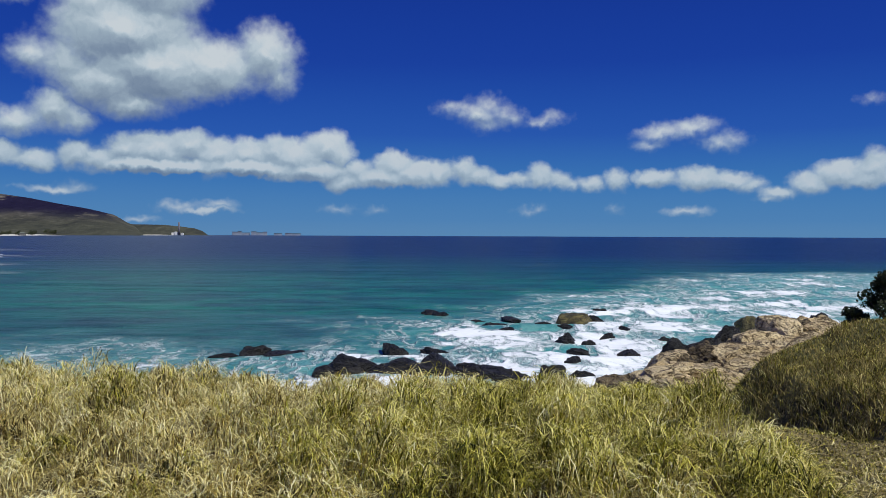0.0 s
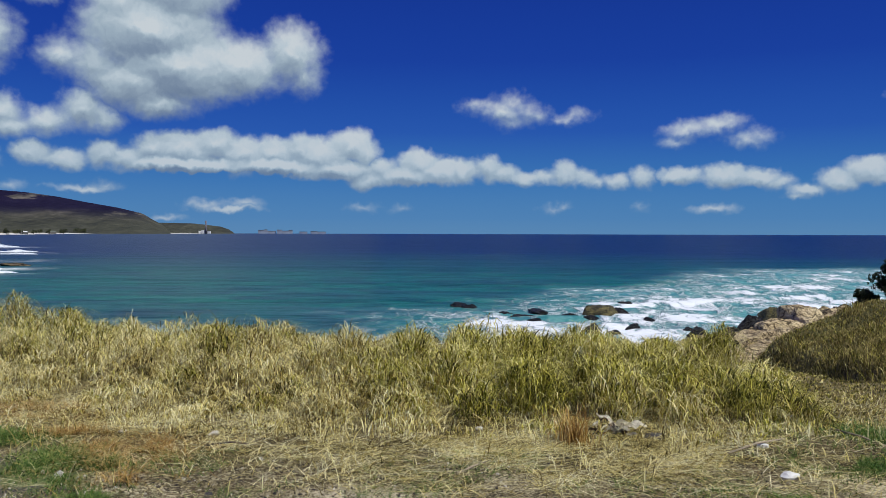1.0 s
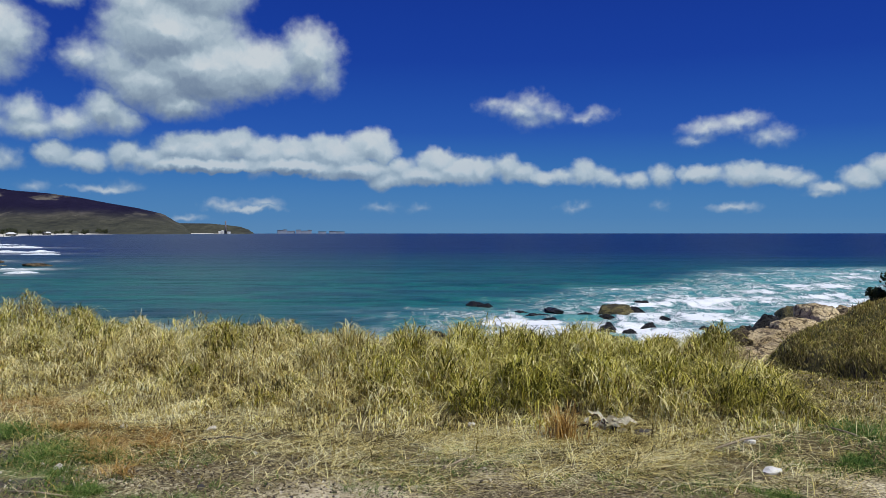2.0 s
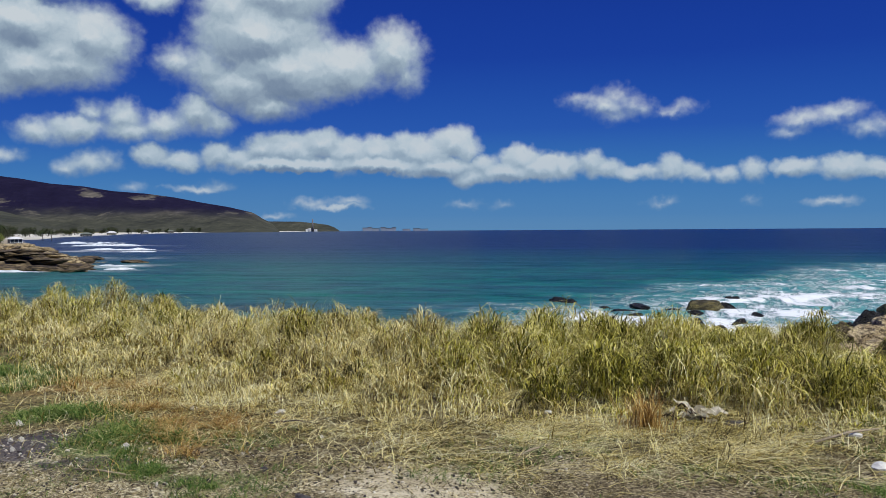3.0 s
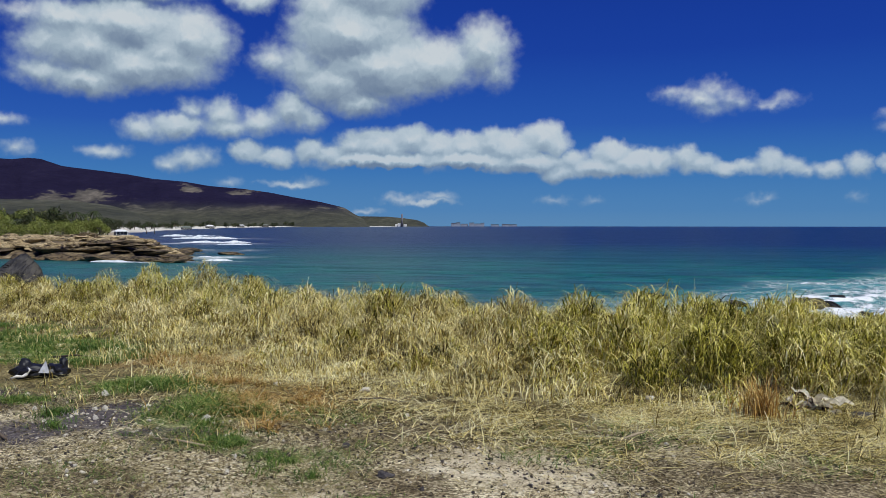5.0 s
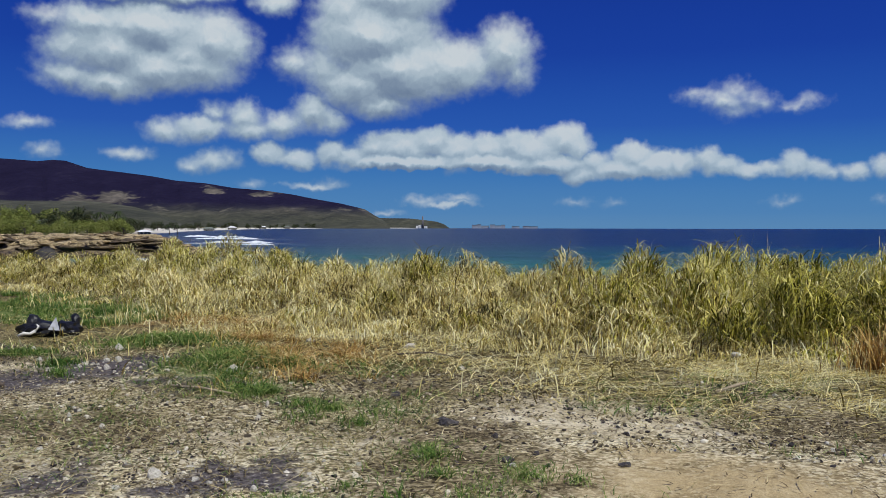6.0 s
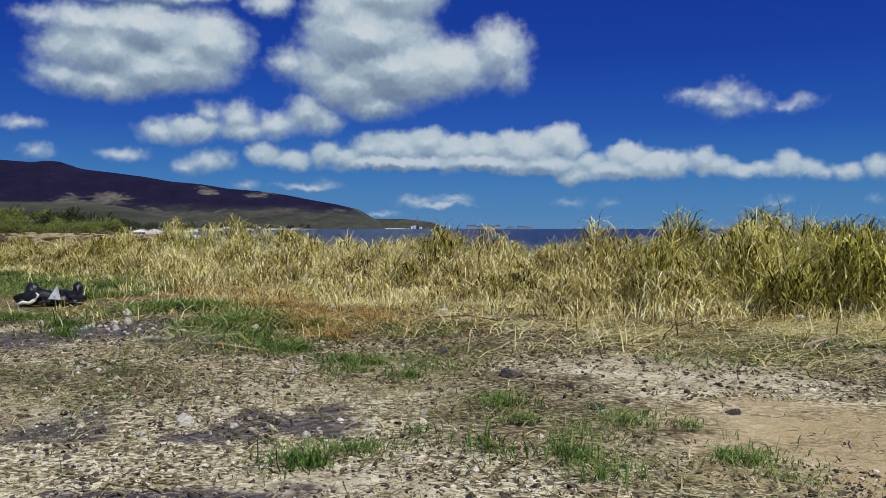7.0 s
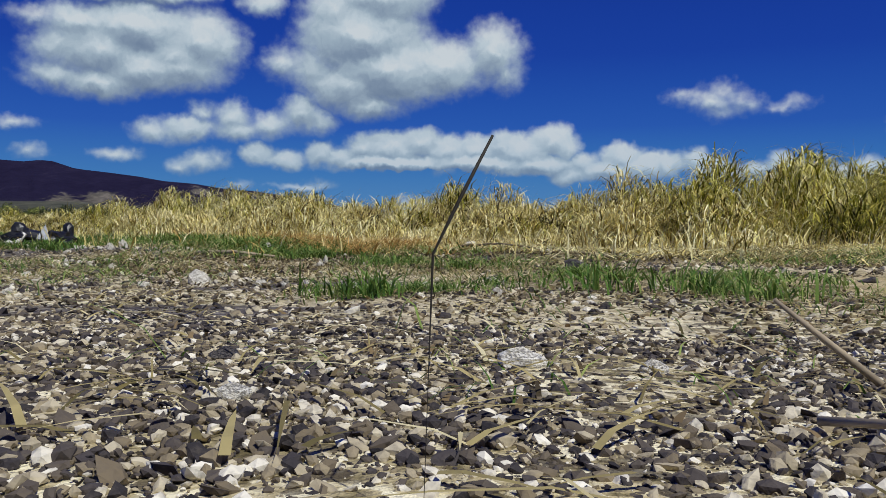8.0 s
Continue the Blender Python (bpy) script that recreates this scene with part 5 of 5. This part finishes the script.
x, y = patch_of([(-3.1, 3.62, 0.35, 0.16), (-2.45, 3.15, 0.22, 0.28), (-1.95, 2.62, 0.26, 0.14), (-3.1, 3.62, 0.3, 0.14), (-2.5, 3.2, 0.2, 0.25), (-1.9, 2.6, 0.25, 0.12), (-2.15, 3.2, 0.3, 0.2), (-1.6, 2.42, 0.2, 0.08), (-1.1, 1.97, 0.09, 0.08), (-0.92, 1.66, 0.12, 0.08), (-0.8, 1.42, 0.10, 0.07), (-1.35, 1.35, 0.15, 0.1), (-0.6, 1.6, 0.12, 0.1), (-1.0, 1.75, 0.1, 0.08), (-0.55, 1.55, 0.1, 0.08), (-0.85, 1.5, 0.1, 0.08), (-3.4, 3.15, 0.14, 0.08), (-4.6, 4.9, 0.5, 0.25), (-5.6, 5.5, 0.6, 0.3), (-0.66, 1.82, 0.06, 0.05), (-1.2, 1.6, 0.06, 0.05), (-0.5, 1.45, 0.07, 0.05), (-2.92, 2.62, 0.10, 0.09), (-4.3, 4.4, 0.6, 0.25), (-5.2, 5.1, 0.7, 0.3), (-6.6, 5.7, 0.8, 0.4), (-1.28, 1.45, 0.2, 0.09), (-3.6, 3.1, 0.2, 0.1), (0.1, 1.35, 0.25, 0.15), (-0.65, 1.2, 0.1, 0.06), (-2.0, 1.15, 0.15, 0.08), (-1.88, 2.49, 0.14, 0.2), (-1.67, 2.35, 0.12, 0.14), (-1.08, 1.93, 0.06, 0.12), (-0.79, 1.8, 0.1, 0.12), (-3.08, 3.6, 0.25, 0.25), (-3.13, 2.84, 0.09, 0.14), (-2.3, 2.85, 0.14, 0.2), (-1.42, 2.25, 0.08, 0.08), (1.9, 3.3, 0.4, 0.2), (2.3, 4.0, 0.5, 0.3), (1.3, 2.7, 0.4, 0.15)], 10500)
tagged(blades("green_weeds", x, y, ground_z(x, y), rng.uniform(0.02, 0.07, len(x)) * np.clip(0.3 * y, 0.35, 1.0), rng.uniform(0.0025, 0.006, len(x)) * np.clip(0.3 * y, 0.4, 1.0), GREEN, 1.5, 0.6), "low green creeping weeds on bare earth", "weeds", kind="stuff")
x, y = patch_of([(-1.34, 0.73, 0.05, 0.04), (-1.27, 0.68, 0.04, 0.03), (-1.14, 0.92, 0.02, 0.015), (-0.886, 1.5, 0.07, 0.06), (-1.03, 1.5, 0.06, 0.05), (-1.3, 1.32, 0.12, 0.06), (-0.80, 1.36, 0.06, 0.04), (-1.03, 1.93, 0.06, 0.05), (-2.92, 2.6, 0.05, 0.05)], 9000)
tagged(blades("green_tufts", x, y, ground_z(x, y), rng.uniform(0.02, 0.07, len(x)), rng.uniform(0.002, 0.004, len(x)), GREEN, 1.0, 0.5), "bright green grass tufts on gravel", "grass", kind="stuff")

# sparse sprigs between the stones
x, y = scatter(46000, -5.2, 1.6, 0.62, 3.5)
spot = ease(fbm(x * 2.1, y * 2.1, 4, 131), 0.47, 0.62)
keep = (rng.random(len(x)) < spot * (0.25 + 0.75 * ease(y, 0.8, 1.6))) & (np.hypot((x + 0.3) / 0.55, (y - 1.85) / 0.4) > 0.9)
x, y = x[keep], y[keep]
near_by = np.clip(0.34 * y, 0.35, 1.0)
live = rng.random(len(x)) < 0.30 + 0.5 * ease(fbm(x * 3.3, y * 3.3, 3, 133), 0.45, 0.6)
for name, pick, mat, label in (("sparse_weeds", live, GREEN, "sparse green sprigs among stones"), ("dry_sprigs", ~live, OLD_STRAW, "sparse dry sprigs among stones")):
    xs, ys, k = x[pick], y[pick], near_by[pick]
    tagged(blades(name, xs, ys, ground_z(xs, ys), rng.uniform(0.02, 0.075, len(xs)) * k, rng.uniform(0.002, 0.005, len(xs)) * k, mat, 1.5, 0.6, flat=0.35), label, "weeds", kind="stuff")

# brush over the right-hand bank and trodden grass before it
x, y = scatter(190000, 2.2, 11, 4.0, 17)
h = 0.035 + 0.20 * ease(fbm(x * 1.3, y * 1.3, 4, 60), 0.42, 0.66) * ease(y, 7.0, 10.0) + 0.06 * ease(y, 6.5, 9)
keep = rng.random(len(x)) < 0.9 - 0.5 * ease(-ground_z(x, y), 1.3, 2.3)
x, y, h = x[keep], y[keep], h[keep]
dark = rng.random(len(x)) < 0.78
for name, pick, mat, label in (("bank_brush", dark, SCRUB, "dark low brush covering the bank"), ("bank_grass", ~dark, TALL, "patchy grass on the bank")):
    xs, ys, hs = x[pick], y[pick], h[pick]
    tagged(blades(name, xs, ys, ground_z(xs, ys), hs * rng.uniform(0.45, 1.0, len(xs)), rng.uniform(0.006, 0.013, len(xs)), mat, 0.9, 0.6), label, "brush", kind="stuff")


def shrub(x, y, height, spread, seed):
    r = np.random.default_rng(seed)
    top = tagged(new("shrub"), "dark twiggy shrub on the edge of the bank", "shrub", "shrubs on the bank")
    top.location = (x, y, float(ground_z(x, y)) - 0.05)
    bm = bmesh.new()
    centres, radii = [], []
    for k in range(22):
        a, h = r.uniform(0, 6.28), r.uniform(0.35, 1.0)
        d = spread * r.uniform(0.2, 1.0) * math.sqrt(1.05 - h * 0.8)
        c = (d * math.cos(a), d * math.sin(a), height * h)
        tube(bm, [(0, 0, 0), (c[0] * 0.6, c[1] * 0.6, c[2] * 0.5), c, (c[0] * 1.08, c[1] * 1.08, c[2] * 1.12)], [0.03, 0.018, 0.008, 0.003], 5)
        centres.append(c)
        radii.append(r.uniform(0.18, 0.34) * spread)
    part("branches", bm, DARK_TWIG, top)
    q = leaf_clumps(r, centres, radii, 4200, 0.032)
    leaves = new("leaves", mesh_from("leaves", q, np.arange(len(q)), np.full(len(q) // 4, 4), DARK_LEAF))
    leaves.parent = top


shrub(8.0, 14.7, 0.95, 0.6, 71)
shrub(8.7, 14.6, 1.2, 0.75, 72)
shrub(7.4, 14.9, 0.4, 0.3, 73)

# ---- stones ----
def ball(level):
    bm = bmesh.new()
    bmesh.ops.create_icosphere(bm, subdivisions=level, radius=1.0)
    bm.verts.index_update()
    v, f = np.array([v.co[:] for v in bm.verts]), np.array([[v.index for v in f.verts] for f in bm.faces])
    bm.free()
    return v, f


def pebbles(name, x, y, size, label, level=1):
    n = len(x)
    unit, corners = ball(level)
    a, b = rng.normal(0, 1.6, (n, 3)), rng.normal(0, 3.0, (n, 3))
    lump = 1 + 0.28 * np.sin(unit @ a.T + rng.uniform(0, 6, n)).T + 0.12 * np.sin(unit @ b.T + rng.uniform(0, 6, n)).T + 0.16 * (rng.random((n, len(unit))) - 0.5)
    shape = unit[None] * lump[..., None]
    shape = shape * (size[:, None] * np.stack([rng.uniform(0.7, 1.3, n), rng.uniform(0.6, 1.1, n), rng.uniform(0.4, 0.85, n)], 1))[:, None, :]
    a, tip = rng.uniform(0, 6.283, n), rng.normal(0, 0.35, n)
    c, s = np.cos(a)[:, None], np.sin(a)[:, None]
    up = shape[..., 2] * np.cos(tip)[:, None] + shape[..., 0] * np.sin(tip)[:, None]
    px, py = shape[..., 0] * c - shape[..., 1] * s, shape[..., 0] * s + shape[..., 1] * c
    z = ground_z(x, y) + 0.2 * size
    verts = np.stack([px + x[:, None], py + y[:, None], up + z[:, None]], -1).reshape(-1, 3)
    faces = corners[None] + (np.arange(n) * len(unit))[:, None, None]
    ob = new(name, mesh_from(name, verts, faces, np.full(n * len(corners), 3), GRAVEL, False))
    return tagged(ob, label, "gravel", kind="stuff")


x, y = scatter(60000, -1.55, -0.45, 0.42, 1.0)
pebbles("fine_gravel", x, y, 0.0008 + 0.0042 * rng.random(len(x)) ** 5.0, "coarse mixed gravel of coral and basalt grit")
x, y = scatter(26000, -2.3, 0.4, 0.4, 1.6)
keep = ((np.abs(x + 1.0) > 0.45) | (y > 1.0)) & (rng.random(len(x)) < 0.85)
x, y = x[keep], y[keep]
pebbles("spread_gravel", x, y, 0.0012 + 0.0062 * rng.random(len(x)) ** 5.0, "mixed gravel of coral and basalt grit")
x, y = scatter(15000, -4.6, 1.4, 1.5, 3.3)
keep = (rng.random(len(x)) < 0.25 + 0.75 * ease(fbm(x * 1.8, y * 1.8, 3, 80), 0.42, 0.58)) & (np.hypot((x + 0.3) / 0.5, (y - 1.9) / 0.35) > 0.9)
x, y = x[keep], y[keep]
pebbles("loose_gravel", x, y, 0.0025 + 0.0085 * rng.random(len(x)) ** 3.0, "loose gravel scattered on dusty earth")

stone_meshes = [rock_mesh("stone", 500 + k, STONE_PALE if k < 4 else STONE_DARK, 2, 12, 0.2, False) for k in range(8)]


def stone(x, y, size, kind, turn=0.0, flat=0.55):
    pale = kind < 4
    ob = new("stone", stone_meshes[kind])
    ob.matrix_world = Matrix.LocRotScale((x, y, float(ground_z(x, y)) + size * flat * 0.35), Euler((0, 0, turn)), (size, size * 0.8, size * flat))
    return tagged(ob, "small pale coral stone on the ground" if pale else "small dark basalt stone on the ground", "stone", "stones on the ground")


for i, (x, y, s, k) in enumerate([(-1.01, 0.79, 0.019, 0), (-0.93, 0.80, 0.012, 1), (-1.15, 2.33, 0.04, 4), (-1.46, 2.72, 0.03, 5), (-0.86, 1.94, 0.022, 6), (-0.55, 2.02, 0.022, 4), (-1.72, 1.55, 0.016, 2), (-1.6, 1.56, 0.013, 3),
                                  (-1.52, 1.57, 0.014, 0), (-2.42, 3.0, 0.02, 1), (-2.3, 2.95, 0.02, 2), (-2.75, 3.1, 0.022, 3), (-3.0, 3.0, 0.022, 0), (-3.05, 2.92, 0.018, 1), (-3.2, 3.35, 0.02, 2), (-1.78, 3.85, 0.035, 3), (-1.2, 0.75, 0.012, 7), (-0.78, 0.66, 0.02, 5),
                                  (-0.72, 0.62, 0.022, 1), (-1.12, 0.62, 0.01, 0), (-0.7, 0.75, 0.02, 4), (-3.08, 7.39, 0.05, 0)]):
    stone(x, y, s, k, i * 0.7)
srng = random.Random(12)
for i in range(170):
    x, y = srng.uniform(-4.6, 1.2), srng.uniform(0.5, 3.4)
    if math.hypot((x + 0.3) / 0.5, (y - 1.85) / 0.4) < 1.0:
        continue
    stone(x, y, (0.004 + 0.012 * srng.random() ** 2) * (0.35 if y < 1.3 else 1.0), srng.randrange(8), srng.uniform(0, 6.28), srng.uniform(0.4, 0.8))

for px, py, rx, ry, n in ((-2.75, 2.9, 0.45, 0.2, 46), (-3.6, 3.0, 0.4, 0.3, 34), (-2.2, 2.65, 0.25, 0.14, 14), (-1.7, 1.5, 0.35, 0.2, 24), (-2.6, 1.9, 0.5, 0.3, 30)):
    for i in range(n):
        stone(srng.gauss(px, rx), srng.gauss(py, ry), 0.004 + 0.011 * srng.random() ** 2, srng.randrange(4), srng.uniform(0, 6.28), srng.uniform(0.45, 0.8))


# ---- litter ----
def twig(points, radius, mat, label):
    bm = bmesh.new()
    pts = [(x, y, float(ground_z(x, y)) + radius + lift) for x, y, lift in points]
    tube(bm, pts, list(np.linspace(radius, radius * 0.55, len(pts))), 6)
    ob = part("twig", bm, mat)
    return tagged(ob, label, "twig", "twigs on the ground")


twig([(-2.35, 2.55, 0.0), (-2.2, 2.53, 0.01), (-2.02, 2.52, 0.0)], 0.007, TWIG, "pale dry twig lying on dark gravel")
twig([(-0.28, 3.06, 0.0), (-0.2, 3.14, 0.015), (-0.12, 3.26, 0.01)], 0.008, TWIG, "pale dry twig on flattened straw")
twig([(1.25, 3.5, 0.01), (1.45, 3.62, 0.03), (1.66, 3.76, 0.02)], 0.009, TWIG, "pale dry stick on flattened straw")
twig([(2.05, 4.05, 0.02), (2.15, 3.85, 0.02), (2.22, 3.7, 0.0)], 0.009, TWIG, "pale dry stick near the bank")
twig([(-3.3, 2.45, 0.0), (-3.1, 2.42, 0.02), (-2.98, 2.36, 0.0)], 0.012, DARK_TWIG, "dark dry branch on gravel")
twig([(-1.75, 3.55, 0.01), (-1.6, 3.6, 0.02), (-1.45, 3.58, 0.01)], 0.006, DARK_TWIG, "dark twig among rust-brown grass")
twig([(-4.6, 4.6, 0.01), (-4.4, 4.62, 0.02), (-4.2, 4.58, 0.01)], 0.008, DARK_TWIG, "dark twig in short grass")
twig([(-0.70, 0.90, 0.006), (-0.64, 0.80, 0.012), (-0.60, 0.70, 0.004)], 0.0025, TWIG, "thin dry stem on gravel")
twig([(-0.86, 0.63, 0.004), (-0.80, 0.60, 0.008), (-0.74, 0.575, 0.004)], 0.0022, TWIG, "thin straw on gravel")


def stalk(points, radii, mat, label):
    bm = bmesh.new()
    tube(bm, points, radii, 6)
    return tagged(part("dry_stalk", bm, mat), label, "plant", "stalks in the gravel")


stalk([(-0.981, 0.4715, float(ground_z(-0.981, 0.4715)) - 0.004), (-0.980, 0.473, 0.043), (-0.979, 0.4743, 0.0802), (-0.9721, 0.4766, 0.0951), (-0.964, 0.4792, 0.1116)], [0.00012, 0.00012, 0.0004, 0.0006, 0.0004], BLACK_STALK, "thin dark grass stalk leaning over gravel")
stalk([(-0.800, 0.760, float(ground_z(-0.800, 0.760)) - 0.004), (-0.8353, 0.7511, 0.0247), (-0.8649, 0.7436, 0.049)], [0.0024, 0.0020, 0.0012], TWIG, "pale broken stem rising from gravel")


def crumpled(bm, centre, size, seed, subdivisions=3, sharp=0.5):
    r = np.random.default_rng(seed)
    made = bmesh.ops.create_icosphere(bm, subdivisions=subdivisions, radius=1.0)["verts"]
    co = np.array([v.co[:] for v in made])
    fold = np.abs(fbm(co[:, 0] * 2.6 + seed, co[:, 1] * 2.6 + co[:, 2] * 2, 3, seed) - 0.5) * 2
    co = co * (0.75 + sharp * fold)[:, None]
    for v, c in zip(made, co):
        v.co = Vector(centre) + Vector((c[0] * size[0], c[1] * size[1], c[2] * size[2]))


bag = tagged(new("discarded_bag"), "crumpled black bag with white and grey patches on the ground", "bag")
bag.location = (-4.05, 3.84, float(ground_z(-4.05, 3.84)))
bag.rotation_euler = (0, 0, radians(32))
bm = bmesh.new()
crumpled(bm, (-0.06, 0, 0.045), (0.13, 0.09, 0.06), 5)
crumpled(bm, (0.09, 0, 0.04), (0.09, 0.08, 0.06), 8)
crumpled(bm, (0.135, 0.0, 0.085), (0.03, 0.03, 0.06), 3, 2)
crumpled(bm, (-0.10, 0.0, 0.09), (0.045, 0.04, 0.05), 9, 2)
part("body", bm, BAG, bag)
bm = bmesh.new()
tube(bm, [(-0.165, -0.095, 0.02), (-0.13, -0.105, 0.035), (-0.10, -0.10, 0.03), (-0.075, -0.10, 0.045), (-0.05, -0.09, 0.07), (-0.075, -0.08, 0.085)], [0.008, 0.011, 0.009, 0.011, 0.012, 0.006], 6)
part("trim", bm, PAPER, bag, "crumpled white strip")
bm = bmesh.new()
a, b, c, d = (bm.verts.new(v) for v in ((-0.005, -0.10, 0.05), (0.06, -0.10, 0.045), (0.035, -0.06, 0.125), (0.03, -0.03, 0.05)))
for f3 in ((a, b, c), (b, d, c), (d, a, c), (a, d, b)):
    bm.faces.new(f3)
part("flap", bm, GREY_FILM, bag, "pointed grey flap")

husk = tagged(new("dried_husk"), "pile of bleached curled husk pieces beside a rust tuft", "plant litter")
husk.location = (0.71, 4.02, float(ground_z(0.71, 4.02)))
hr = random.Random(4)
for k in range(24):
    bm = bmesh.new()
    a, r = hr.uniform(0, 6.28), hr.uniform(0.0, 0.14)
    ox, oy, oz = r * math.cos(a), r * math.sin(a), hr.uniform(0.02, 0.085)
    d, tip, long = hr.uniform(0, 6.28), hr.uniform(-1.0, 1.0), hr.uniform(0.07, 0.18)
    curl, roll, wide = hr.uniform(-1.6, 1.6), hr.uniform(-1.3, 1.3), hr.uniform(0.010, 0.022)
    rows = []
    for i in range(7):
        s = i / 6 - 0.5
        wdt = wide * math.cos(s * 2.6) + 0.002
        turn = d + curl * s
        c = Vector((ox + long * s * math.cos(turn), oy + long * s * math.sin(turn), max(0.012, oz + 0.5 * long * s * tip + 0.012 * math.sin(9 * s + a))))
        o = Vector((-math.sin(turn), math.cos(turn), roll)).normalized() * wdt
        rows.append((bm.verts.new(c - o), bm.verts.new(c + Vector((0, 0, -0.008))), bm.verts.new(c + o)))
    for p0, p1 in zip(rows, rows[1:]):
        bm.faces.new((p0[0], p0[1], p1[1], p1[0]))
        bm.faces.new((p0[1], p0[2], p1[2], p1[1]))
    bmesh.ops.solidify(bm, geom=bm.faces[:], thickness=0.003)
    part("strip", bm, HUSK if k % 7 else DARK_TWIG, husk)
stone(0.93, 3.98, 0.07, 6, 0.4, 0.35)

for x, y, s in ((2.2, 4.65, 0.045), (2.02, 4.62, 0.025), (1.42, 3.06, 0.05), (1.5, 3.66, 0.04), (-0.15, 4.05, 0.03), (-2.36, 3.86, 0.03)):
    bm = bmesh.new()
    crumpled(bm, (0, 0, 0.0), (s, s * 0.8, s * 0.5), int(100 * abs(x)), 2, 0.7)
    ob = part("paper_scrap", bm, PAPER)
    ob.location = (x, y, float(ground_z(x, y)) + s * 0.3)
    tagged(ob, "crumpled white scrap in the grass", "litter", "scraps in the grass")
